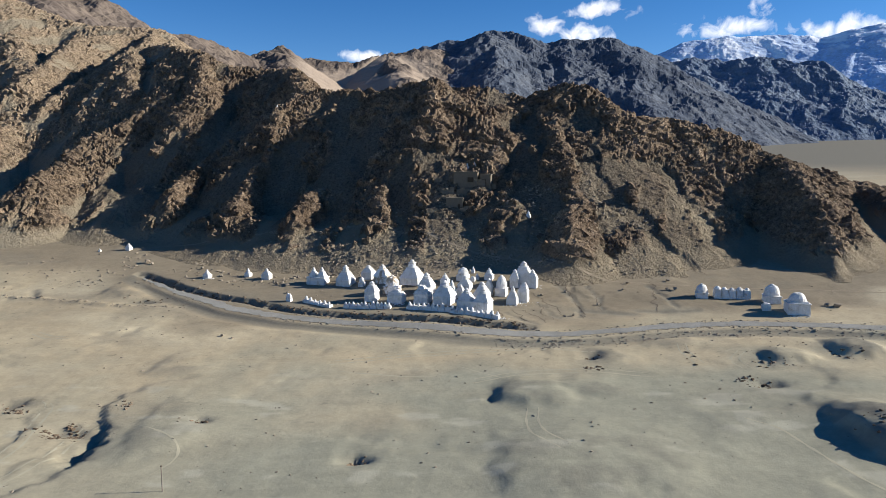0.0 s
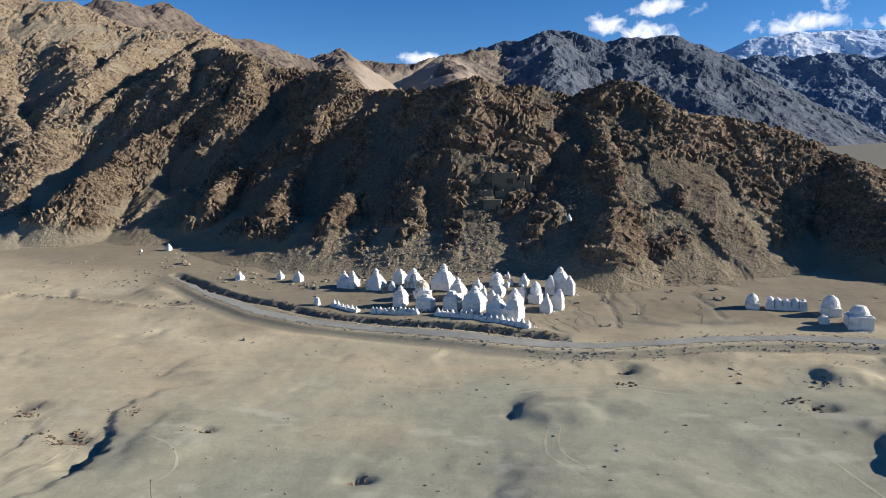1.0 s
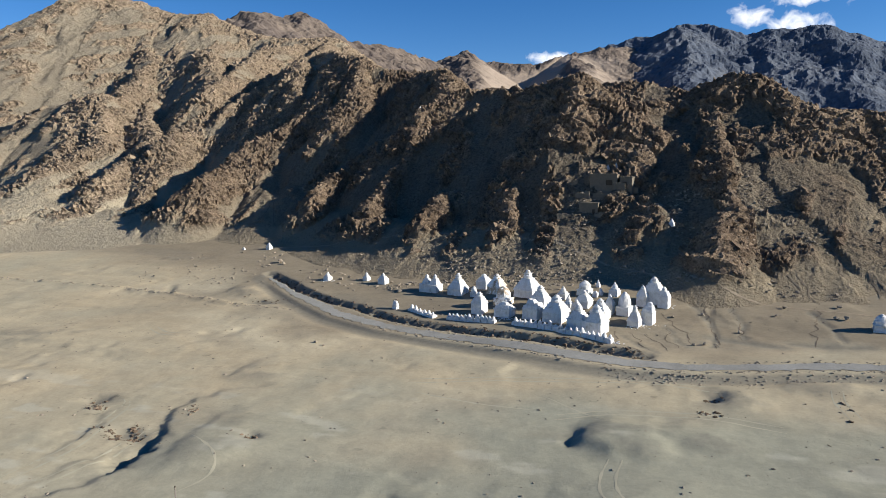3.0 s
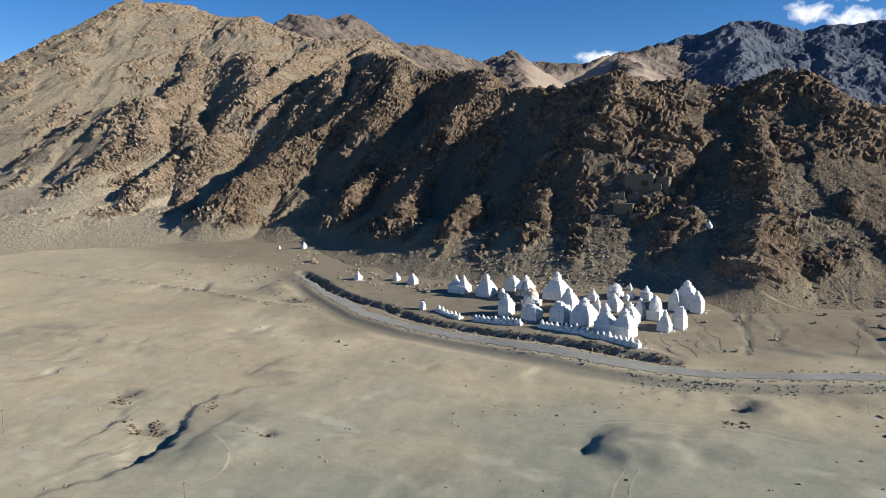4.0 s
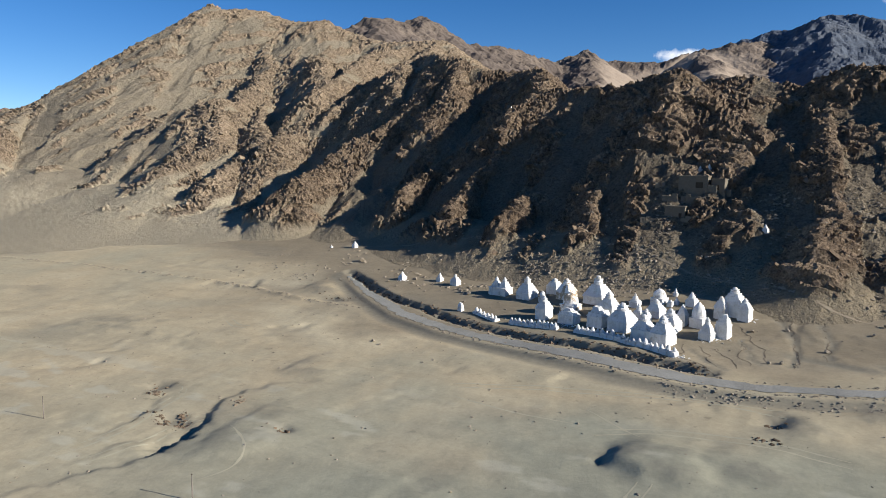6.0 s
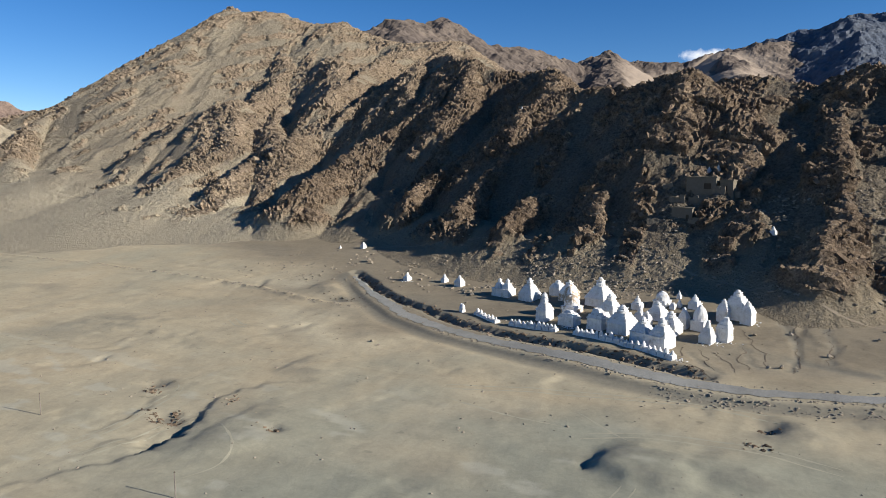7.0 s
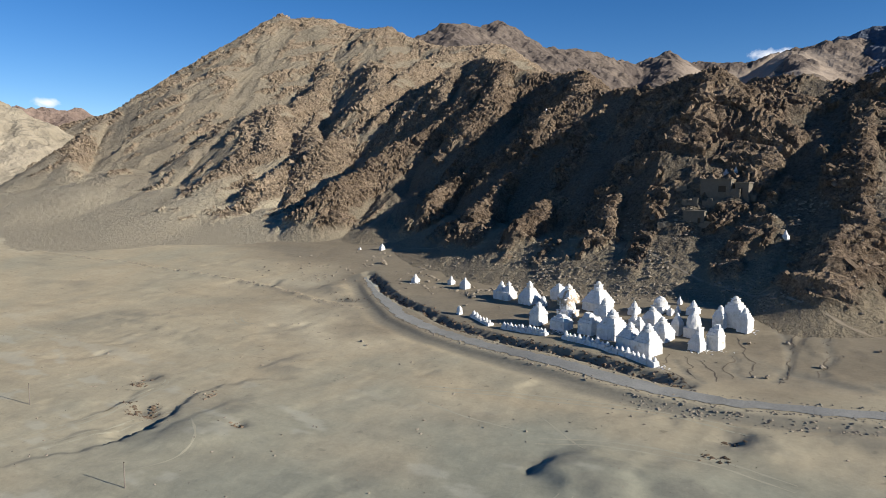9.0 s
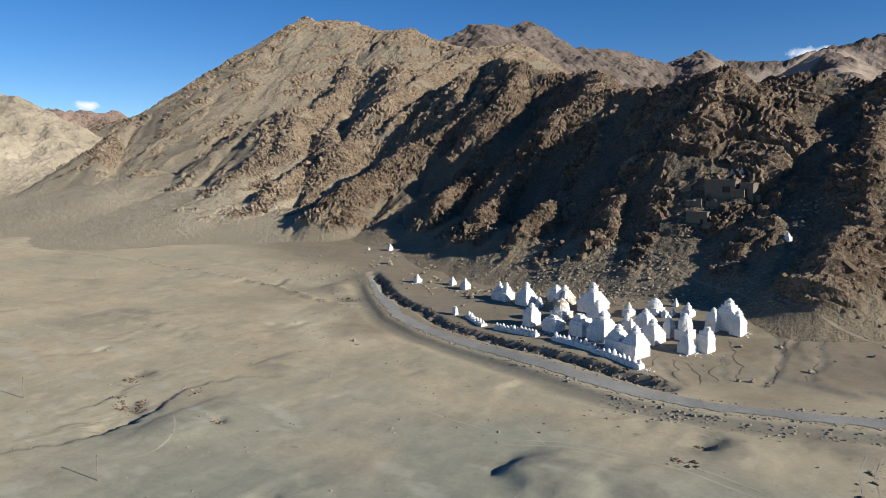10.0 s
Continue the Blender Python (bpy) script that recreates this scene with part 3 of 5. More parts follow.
    d2, _, depth, _ = along(DITCH, x + 0.7 * fbm(x / 4, y / 4, 2, 141), y)
    z = z - 1.7 * depth * np.exp(-(d2 / 1.45) ** 6) * (0.8 + 0.9 * fbm(x / 2.5, y / 2.5, 3, 143))
    gravel = np.maximum(gravel, 0.9 * np.exp(-(d2 / 2.2) ** 2))
    gravel = np.maximum(gravel, 0.7 * step(-2.6, -3.4, side) * step(-8, -5, side) * near)
    gravel = np.maximum(gravel, step(450, 900, np.hypot(x, y)) * step(-100, 200, y))
    return z, gravel


def spread(parts):
    """Grid lines: rows of (start, end, step at start, step at end)."""
    out = [parts[0][0]]
    for a, b, sa, sb in parts:
        while out[-1] < b - 1e-6:
            t = (out[-1] - a) / (b - a)
            out.append(min(b, out[-1] + sa + (sb - sa) * t))
    return np.array(out)


def sheet(name, xs, ys, heights, material, keep=None, marks=None, smooth=True, shift=None):
    """A terrain mesh over grid lines. keep: which vertices stay; marks: named values at the vertices."""
    nx, ny = len(xs), len(ys)
    gx, gy = np.meshgrid(xs, ys)
    places = np.stack((gx, gy, heights), -1)
    if shift is not None:
        places[..., :2] += shift
    places = places.reshape(-1, 3).astype(np.float32)
    at = np.arange(nx * ny).reshape(ny, nx)
    quads = np.stack((at[:-1, :-1], at[:-1, 1:], at[1:, 1:], at[1:, :-1]), -1).reshape(-1, 4)
    marks = dict(marks or {})
    if keep is not None:
        stays = keep.reshape(-1)
        quads = quads[stays[quads].any(1)]
        used = np.zeros(nx * ny, bool)
        used[quads] = True
        number = np.cumsum(used) - 1
        quads, places = number[quads], places[used]
        marks = {k: v.reshape(-1)[used] for k, v in marks.items()}
    mesh = bpy.data.meshes.new(name)
    mesh.vertices.add(len(places))
    mesh.vertices.foreach_set("co", places.reshape(-1))
    mesh.loops.add(quads.size)
    mesh.loops.foreach_set("vertex_index", quads.reshape(-1).astype(np.int32))
    mesh.polygons.add(len(quads))
    mesh.polygons.foreach_set("loop_start", np.arange(0, quads.size, 4, dtype=np.int32))
    mesh.polygons.foreach_set("loop_total", np.full(len(quads), 4, dtype=np.int32))
    mesh.polygons.foreach_set("use_smooth", np.full(len(quads), smooth))
    for key, value in marks.items():
        layer = mesh.attributes.new(key, "FLOAT", "POINT")
        layer.data.foreach_set("value", np.ascontiguousarray(value.reshape(-1), dtype=np.float32))
    mesh.materials.append(material)
    mesh.update(calc_edges=True)
    return new(name, mesh)


# the fan and the valley floor: one sheet to the horizon
gxs = spread([(-4700, -900, 260, 60), (-900, -300, 50, 3.5), (-300, -112, 2.2, 0.9), (-112, 100, 0.62, 0.62), (100, 260, 0.9, 5), (260, 900, 6, 50), (900, 4700, 60, 260)])
gys = spread([(-4700, -400, 260, 40), (-400, 56, 40, 1.0), (56, 150, 0.55, 0.6), (150, 215, 0.62, 1.0), (215, 400, 2.2, 8), (400, 900, 10, 50), (900, 4700, 60, 260)])
gx, gy = np.meshgrid(gxs, gys)
gz, gravel = ground(gx, gy)
silt = step(132, 92, gy + 45 * fbm(gx / 45, gy / 30, 4, 161)) * step(-150, 60, gy) * step(-75, -15, gx + 20 * fbm(gx / 25, gy / 25, 3, 163))
brown = step(136, 158, gy + 22 * fbm(gx / 30, gy / 30, 4, 173)) * step(-110, -40, gx + 30 * fbm(gx / 40, gy / 40, 3, 175) + 2.2 * np.clip(gy - 175, 0, 60)) * step(400, 250, gy)
salt = 0.75 * step(0.22, 0.36, fbm(gx / 14 + gy / 30, gy / 6, 4, 165) + 0.25 * step(-45, -95, gx) - 0.12) * step(128, 100, gy) * step(40, 60, gy)
tagged(sheet("ground", gxs, gys, gz, M_SAND, marks={"gravel": gravel, "silt": silt, "salt": salt, "brown": brown}), "wide sandy desert fan with washes, pits and low mounds", "ground", kind="structure")

# the rocky hill behind the shrines
hxs = spread([(-640, -330, 2.0, 1.2), (-330, -190, 1.0, 0.8), (-190, 115, 0.57, 0.57), (115, 250, 0.8, 2.4)])
hys = spread([(165, 300, 0.55, 0.65), (300, 420, 0.75, 1.2), (420, 620, 1.3, 3.0)])
hx, hy = np.meshgrid(hxs, hys)
hz, rock = hill(hx, hy)
under = plain(hx, hy)
foot = hz - under < 16
under[foot] = ground(hx[foot], hy[foot])[0]
west = step(-150, -240, hx)
soft = 1.6 + 4.0 * west
lift = soft * np.log1p(np.exp(np.clip((hz - under) / soft, -30, 30)))       # the scree runs out softly onto the fan
hz = np.where(hz - under < 7.5 * soft, under - 0.5 + lift, hz)
rock = rock * step(1.5, 5.0, hz - under)
slope_y, slope_x = np.gradient(hz, hys, hxs)
steep = np.sqrt(1 + slope_x ** 2 + slope_y ** 2)
out = crags(hx, hy, hz, rock) * step(0.3, 4.0, hz - under)
hill_shift = np.stack((-slope_x / steep * out, -slope_y / steep * out), -1)
hz = hz + out / steep
sandy = step(15 + 18 * west, 2.0 + 4 * west, hz - under + (9 + 8 * west) * fbm(hx / 18, hy / 18, 4, 171)) * (1 - 0.95 * rock)
tagged(sheet("rocky_hill", hxs, hys, hz, M_HILL, keep=hz > under - 0.42, marks={"rock": rock, "sandy": sandy, "pale": step(-100, -175, hx + 40 * fbm(hx / 60, hy / 60, 2, 151))}, smooth=False, shift=hill_shift),
       "brown craggy mountainside with scree gullies and bare spurs", "mountain", kind="structure")


def sampled(xs, ys, values, x, y, outside):
    """Values of a grid at scattered places."""
    x, y = np.asarray(x, float), np.asarray(y, float)
    i, j = np.clip(np.searchsorted(xs, x) - 1, 0, len(xs) - 2), np.clip(np.searchsorted(ys, y) - 1, 0, len(ys) - 2)
    u, v = (x - xs[i]) / (xs[i + 1] - xs[i]), (y - ys[j]) / (ys[j + 1] - ys[j])
    low, high = values[j, i] * (1 - u) + values[j, i + 1] * u, values[j + 1, i] * (1 - u) + values[j + 1, i + 1] * u
    return np.where((u >= 0) & (u <= 1) & (v >= 0) & (v <= 1), low * (1 - v) + high * v, outside)


def both_heights(x, y):
    """The height of the ground or the hill, whichever is higher, and how far the hill stands over the fan."""
    g, h = sampled(gxs, gys, gz, x, y, 0.0), sampled(hxs, hys, hz, x, y, -1e9)
    return np.maximum(g, h), np.maximum(sampled(hxs, hys, hz - under, x, y, -50.0), -50.0)


def surface_height(x, y):
    return float(both_heights(np.array([x]), np.array([y]))[0][0])


def range_of_hills(name, label, material, spurs, box, cells, relief, warp, sand=None, floor=-40.0, smooth_sand=False):
    """A distant range as a mesh of its own."""
    xs, ys = np.linspace(box[0], box[1], cells[0]), np.linspace(box[2], box[3], cells[1])
    x, y = np.meshgrid(xs, ys)
    h, away = massif(x, y, spurs, warp=warp)
    size = relief[1]
    sandy = np.zeros(np.shape(x)) if sand is None else sand(x, y, h, away)
    rough = relief[0] * (ridged(x / size, y / size, 6, 201, 0.55) - 0.45) + 0.2 * relief[0] * (ridged(x / (0.3 * size) + fbm(x / size, y / size, 3, 203), y / (0.3 * size), 4, 205, 0.55) - 0.5)
    h = h + rough * step(floor, floor + 6 * relief[0], h) * (1 - (0.85 if smooth_sand else 0.0) * sandy)
    ob = sheet(name, xs, ys, h, material, keep=h > plain(x, y) - 25, marks={"sandy": sandy}, smooth=False)
    return tagged(ob, label, "mountain", kind="structure")


def aim(bearing, height, distance):
    """The place seen from the path's start along a bearing and height (degrees) at a distance."""
    b = radians(bearing)
    return (distance * math.sin(b), distance * math.cos(b), 37 + distance * math.tan(radians(height)))


# brown range with a sandy saddle
range_of_hills("saddle_range", "brown desert range with a drift of pale sand in its saddle", M_SADDLE, (
    ([aim(-42, 6.5, 1700), aim(-32.5, 10.0, 1800), aim(-30.2, 11.0, 1840), aim(-29.4, 12.0, 1840), aim(-28.6, 11.4, 1850), aim(-27.4, 11.6, 1900), aim(-26.3, 12.0, 1930), aim(-25.2, 11.2, 1940), aim(-23.6, 10.3, 1950),
      aim(-22.1, 9.7, 1960), aim(-20.4, 9.6, 2000), aim(-17.2, 9.0, 2100), aim(-16, 8.3, 2150), aim(-14.4, 8.2, 2180), aim(-13.1, 9.0, 2200), aim(-12, 8.4, 2200), aim(-9.6, 8.1, 2200), aim(-7.5, 8.0, 2200), aim(-4.5, 8.9, 2250), aim(-1.3, 9.1, 2300), aim(0, 9.0, 2400)], 0.62, 8),
    ([aim(-13.1, 9.0, 2200), aim(-12, 6.5, 1750), aim(-10, 4, 1400)], 0.5, 25),
    ([aim(-4.5, 8.9, 2250), aim(-3, 6.3, 1800), aim(-1, 4, 1500)], 0.5, 25),
    ([aim(-29.4, 12.0, 1840), aim(-28.5, 8.5, 1500), aim(-26, 5, 1200)], 0.6, 20),
), (-1500, 300, 900, 2600), (400, 380), (32, 110), (14, 220),
    lambda x, y, h, away: step(-0.225, -0.185, np.arctan2(x, y)) * step(0.02, -0.05, np.arctan2(x, y)) * step(10, 60, away + 90 * fbm(x / 150, y / 150, 3, 211)), smooth_sand=True)

# dark range beyond it, its rock tinted blue for haze
range_of_hills("hazy_range", "dark mountain range in shade above the valley, blue haze in its colour", M_HAZY, (
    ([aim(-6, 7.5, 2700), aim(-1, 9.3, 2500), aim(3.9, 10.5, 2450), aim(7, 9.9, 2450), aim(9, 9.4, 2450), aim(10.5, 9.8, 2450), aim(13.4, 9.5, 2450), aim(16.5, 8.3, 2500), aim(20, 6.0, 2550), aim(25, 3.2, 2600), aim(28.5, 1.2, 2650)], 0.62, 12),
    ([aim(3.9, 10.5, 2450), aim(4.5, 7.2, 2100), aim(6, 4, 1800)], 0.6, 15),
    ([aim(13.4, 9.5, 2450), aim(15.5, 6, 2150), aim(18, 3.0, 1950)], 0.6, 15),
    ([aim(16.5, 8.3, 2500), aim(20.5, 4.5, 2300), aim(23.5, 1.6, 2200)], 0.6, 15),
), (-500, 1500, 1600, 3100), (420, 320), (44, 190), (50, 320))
# a ridge farther off, bluer because haze is part of its colour
range_of_hills("hazy_range", "mountain ridge with steep shaded ribs, blue-grey haze in its colour", M_FAR_HAZY, (
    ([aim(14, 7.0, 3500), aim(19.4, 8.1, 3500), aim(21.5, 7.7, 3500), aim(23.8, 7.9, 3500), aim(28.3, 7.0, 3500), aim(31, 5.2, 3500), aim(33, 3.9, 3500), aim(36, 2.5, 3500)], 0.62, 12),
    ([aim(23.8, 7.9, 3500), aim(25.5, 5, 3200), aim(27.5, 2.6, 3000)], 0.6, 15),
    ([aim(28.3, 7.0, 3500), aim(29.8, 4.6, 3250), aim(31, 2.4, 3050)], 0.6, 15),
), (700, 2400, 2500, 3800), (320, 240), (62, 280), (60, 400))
# the farthest range: haze painted into the rock, real snow on top
range_of_hills("snow_range", "high snow-streaked mountain range under white clouds, pale blue haze in its colour", M_HAZY_SNOW, (
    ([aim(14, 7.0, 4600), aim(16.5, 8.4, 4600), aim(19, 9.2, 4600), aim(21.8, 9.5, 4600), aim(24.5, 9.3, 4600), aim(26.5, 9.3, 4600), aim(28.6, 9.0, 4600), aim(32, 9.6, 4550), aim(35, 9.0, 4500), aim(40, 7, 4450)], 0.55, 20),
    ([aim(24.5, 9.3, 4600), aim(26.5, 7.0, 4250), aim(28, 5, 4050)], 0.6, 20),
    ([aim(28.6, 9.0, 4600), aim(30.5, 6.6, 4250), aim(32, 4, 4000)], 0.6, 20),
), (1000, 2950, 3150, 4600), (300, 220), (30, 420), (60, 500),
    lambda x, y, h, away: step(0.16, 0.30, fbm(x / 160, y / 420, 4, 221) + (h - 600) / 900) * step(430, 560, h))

# pale slope and the rocks at the western end of the hill
range_of_hills("tan_slope", "pale tan gravel slope beyond a dry side valley", M_TAN, (
    ([(-448, 318, 56), (-480, 300, 74), (-520, 285, 92), (-600, 300, 102), (-760, 340, 124)], 0.66, 6),
    ([(-520, 285, 92), (-510, 225, 50), (-500, 190, 20)], 0.66, 5), ([(-570, 295, 98), (-560, 230, 56), (-552, 190, 24)], 0.66, 5),
    ([(-760, 340, 124), (-720, 200, 70), (-700, 140, 30)], 0.56, 10),
), (-1000, -370, 60, 520), (360, 270), (7, 26), (8, 60), floor=10)
range_of_hills("crag_range", "reddish crag ridge far up the side valley", M_CRAG, (
    ([aim(-66, 3.3, 2300), aim(-63.0, 4.4, 2300), aim(-61.5, 4.5, 2300), aim(-59.5, 4.5, 2300), aim(-56, 3.6, 2300), aim(-46, 3, 2200)], 0.6, 10),
), (-2500, -1000, 800, 2000), (190, 150), (60, 110), (40, 200))


# ---- building blocks for the things ----
def part(name, bm, material, parent, label=""):
    """Links a bmesh as one mesh object under a thing."""
    mesh = bpy.data.meshes.new(name)
    bm.to_mesh(mesh)
    bm.free()
    mesh.materials.append(material)
    ob = new(name, mesh)
    ob.parent = parent
    return tagged(ob, label) if label else ob


def base(name, x, y, turn=0.0, sink=0.0, label="", category="", group=""):
    """An empty at a thing's foot, on the surface."""
    ob = new(name)
    ob.matrix_basis = pose(x, y, surface_height(x, y) - sink, 0, 0, turn)
    return tagged(ob, label, category, group)


def roughen(bm, amount, size, seed):
    """Pushes vertices about by noise: worn plaster and stone."""
    shift = Vector((seed * 7.31, seed * 3.17, seed * 1.73))
    for v in bm.verts:
        v.co += noise.noise_vector(v.co / size + shift) * amount


def block(w, d, h, z=0.0, taper=1.0, cuts=3, wear=0.04, seed=0, at=(0, 0), bevel=0.0):
    """A worn masonry block that stands at z."""
    bm = bmesh.new()
    bmesh.ops.create_cube(bm, size=1.0)
    if bevel:
        bmesh.ops.bevel(bm, geom=bm.edges[:], offset=bevel, segments=1, affect="EDGES")
    if cuts:
        bmesh.ops.subdivide_edges(bm, edges=bm.edges[:], cuts=cuts, use_grid_fill=True)
    for v in bm.verts:
        f = 1 + (taper - 1) * (v.co.z + 0.5)
        v.co = Vector((at[0] + v.co.x * w * f, at[1] + v.co.y * d * f, z + (v.co.z + 0.5) * h))
    roughen(bm, wear, 0.7, seed)
    return bm


def turned(profile, z=0.0, sides=14, wear=0.03, seed=0, at=(0, 0), squash=1.0):
    """A round body from rows of (radius, height), closed at both ends."""
    bm = bmesh.new()
    rings = []
    for r, h in profile:
        rings.append([bm.verts.new((at[0] + r * math.cos(2 * math.pi * k / sides), at[1] + squash * r * math.sin(2 * math.pi * k / sides), z + h)) for k in range(sides)])
    for a, b in zip(rings, rings[1:]):
        for k in range(sides):
            bm.faces.new((a[k], a[(k + 1) % sides], b[(k + 1) % sides], b[k]))
    bm.faces.new(rings[0][::-1])
    bm.faces.new(rings[-1])
    roughen(bm, wear, 0.6, seed)
    return bm


seeds = iter(range(1, 100000))


def crown(ob, mat, at, z, w, d, h, steps, top, bulge=0.0, lean=0.0):
    """What stands on a plinth: thin receding steps, a drum, a box with its eaves, and a stub of a spire."""
    rise, x, y = 0.55 * h, at[0], at[1]
    for k in range(steps):
        f = 1.0 + (top - 1.0) * (k + 0.2) / steps
        part("tier", block(w * f, d * f, rise / steps + 0.06, z, 0.925, 4, 0.05, next(seeds), at=(x + lean * k * 0.1, y)), mat, ob)
        z += rise / steps
    rad, left, x = 0.5 * top * min(w, d), 0.45 * h, x + lean * 0.4
    part("dome", turned(((rad * 0.94, 0), (rad * (1.03 + bulge), left * 0.18), (rad * (1.0 + bulge), left * 0.38), (rad * 0.80, left * 0.47)), z - 0.05, 14, 0.05, next(seeds), at=(x, y)), mat, ob)
    part("harmika", block(rad * 1.30, rad * 1.30, left * 0.20, z + left * 0.40, 1.0, 2, 0.04, next(seeds), at=(x, y)), mat, ob)
    part("eaves", block(rad * 1.62, rad * 1.62, left * 0.07, z + left * 0.58, 0.95, 2, 0.03, next(seeds), at=(x, y)), mat, ob)
    part("spire", turned(((rad * 0.56, 0), (rad * 0.60, left * 0.10), (rad * 0.50, left * 0.24), (rad * 0.26, left * 0.36)), z + left * 0.64, 9, 0.03, next(seeds), at=(x, y)), mat, ob)


def stupa(x, y, w, h, turn=-20.0, form="whole", label="", mat=None, deep=None, group="shrines on the terrace"):
    """A lime-washed shrine: plinth, ledge, steps, dome, box and spire, or what is left of them."""
    mat = mat or M_WHITE
    w, h = 0.72 * w, 0.98 * h
    d = 0.72 * deep if deep else w
    ob = base("stupa", x, y, turn, 0.25, label or "weathered white lime-washed stupa with stepped base and small spire", "stupa", group)
    r = random.Random(int(x * 37 + y * 91))
    s = min(w, d)
    p = {"whole": 0.24, "stout": 0.34, "tall": 0.46, "dome": 0.34, "stump": 0.52, "cone": 0.30, "low": 0.50}[form]
    part("plinth", block(w, d, p * h + 0.25, 0, 0.95, 6, 0.05 + 0.006 * w, next(seeds)), mat, ob)
    z = p * h + 0.25 - 0.02
    part("ledge", block(w * 1.05, d * 1.05, 0.035 * h + 0.04, z, 0.98, 6, 0.05, next(seeds), bevel=0.03), mat, ob)
    z += 0.035 * h
    left = h + 0.25 - z
    if form in ("whole", "stout", "tall"):
        steps, top, bulge = {"whole": (5, 0.40, 0.0), "stout": (4, 0.46, 0.08), "tall": (3, 0.48, 0.04)}[form]
        crown(ob, mat, (0, 0), z, w, d, left, steps, top, bulge, r.uniform(-0.12, 0.12))
    elif form == "low":
        part("tier", block(w * 0.86, d * 0.86, left * 0.16, z, 0.94, 4, 0.08, next(seeds)), mat, ob)
        rad = 0.40 * s
        part("dome", turned(((rad, 0), (rad * 1.02, left * 0.12), (rad * 0.94, left * 0.34), (rad * 0.80, left * 0.58), (rad * 0.62, left * 0.76), (rad * 0.40, left * 0.84)), z + left * 0.14, 16, 0.12, next(seeds)), mat, ob)
    elif form == "dome":
        rad = 0.49 * s
        part("dome", turned(((rad * 0.96, 0), (rad * 1.0, left * 0.2), (rad * 0.96, left * 0.42), (rad * 0.80, left * 0.66), (rad * 0.58, left * 0.84), (rad * 0.34, left * 0.93)), z - 0.03, 18, 0.15, next(seeds), squash=d / w), mat, ob)
        part("knob", turned(((rad * 0.30, 0), (rad * 0.34, left * 0.06), (rad * 0.16, left * 0.14)), z + left * 0.88, 9, 0.04, next(seeds)), mat, ob)
    elif form == "stump":
        part("tier", block(w * 0.92, d * 0.92, left * 0.30 + 0.05, z, 0.94, 4, 0.09, next(seeds)), mat, ob)
        part("tier", block(w * 0.74, d * 0.74, left * 0.32, z + left * 0.29, 0.90, 4, 0.12, next(seeds), at=(r.uniform(-0.08, 0.08) * w, r.uniform(-0.05, 0.05) * w)), mat, ob)
        part("rubble_top", block(w * 0.50, d * 0.50, left * 0.42, z + left * 0.58, 0.6, 4, 0.18, next(seeds), at=(r.uniform(-0.1, 0.1) * w, r.uniform(-0.06, 0.06) * w)), mat, ob)
    elif form == "cone":
        part("tier", block(w * 0.84, d * 0.84, left * 0.20, z, 0.90, 3, 0.04, next(seeds)), mat, ob)
        rad = 0.33 * s
        part("dome", turned(((rad, 0), (rad * 1.05, left * 0.14), (rad * 0.86, left * 0.32), (rad * 0.50, left * 0.44)), z + left * 0.18, 12, 0.04, next(seeds)), mat, ob)
        part("spire", turned(((rad * 0.52, 0), (rad * 0.46, left * 0.14), (rad * 0.20, left * 0.30)), z + left * 0.56, 8, 0.03, next(seeds)), mat, ob)
    return ob


# ---- shrines on the terrace ----
stupa(-25.4, 175.8, 5.4, 5.2, form="whole")
stupa(-19.9, 180.2, 4.2, 3.6, form="tall", label="small white stupa on a broad plinth")
stupa(-15.8, 175.8, 5.0, 4.6, form="stout", mat=M_WORN, label="grey weathered stupa with bare patches on its steps")
stupa(-7.9, 173.2, 6.9, 6.1, form="whole", label="largest white stupa with a stepped pyramid and square finial")
stupa(-17.2, 162.6, 3.9, 4.8, form="tall", label="slim white stupa with a tall square plinth")
stupa(-20.9, 173.4, 2.0, 2.4, form="dome", label="small rounded white shrine beside a larger stupa")
stupa(-12.6, 167.4, 4.9, 4.3, form="dome", mat=M_WORN, label="half-ruined domed shrine with mud showing through the lime wash")
stupa(-11.1, 160.4, 5.4, 3.1, form="stump", label="ruined white shrine worn down to a low block", deep=4.0)
stupa(-4.7, 159.6, 5.0, 4.1, form="stump", label="ruined white shrine with a crumbled stepped top")
stupa(-4.0, 166.3, 4.8, 5.0, form="stout", label="white stupa with crumbling steps behind the front row")
stupa(0.4, 157.9, 6.2, 5.6, form="stout", label="broad stepped white stupa with a worn crown")
stupa(0.5, 171.6, 2.8, 3.1, form="cone", label="small white stupa with a conical crown")
stupa(4.2, 162.3, 2.5, 3.3, form="tall", label="narrow white stupa squeezed between larger ones")
stupa(2.2, 166.0, 2.4, 3.3, form="cone", label="little pointed white shrine")
stupa(5.5, 167.2, 4.3, 3.6, form="stout")
stupa(5.2, 174.0, 4.0, 3.1, form="dome", label="white bell-shaped shrine with a short tip")
stupa(8.0, 178.8, 1.2, 2.0, form="cone", label="tiny pointed white shrine on the scree")
stupa(8.8, 173.6, 1.4, 1.8, form="cone", label="tiny pointed white shrine")
stupa(11.9, 173.6, 3.0, 3.2, form="cone", label="small white stupa near the foot of the hill")
stupa(9.3, 159.8, 4.7, 4.5, form="stout", label="stepped white stupa with worn corners")
stupa(11.2, 163.4, 2.4, 4.2, form="tall", label="narrow white stupa behind a larger one")
stupa(14.2, 163.2, 3.8, 4.8, form="dome", label="tall rounded white shrine with a knob on top")
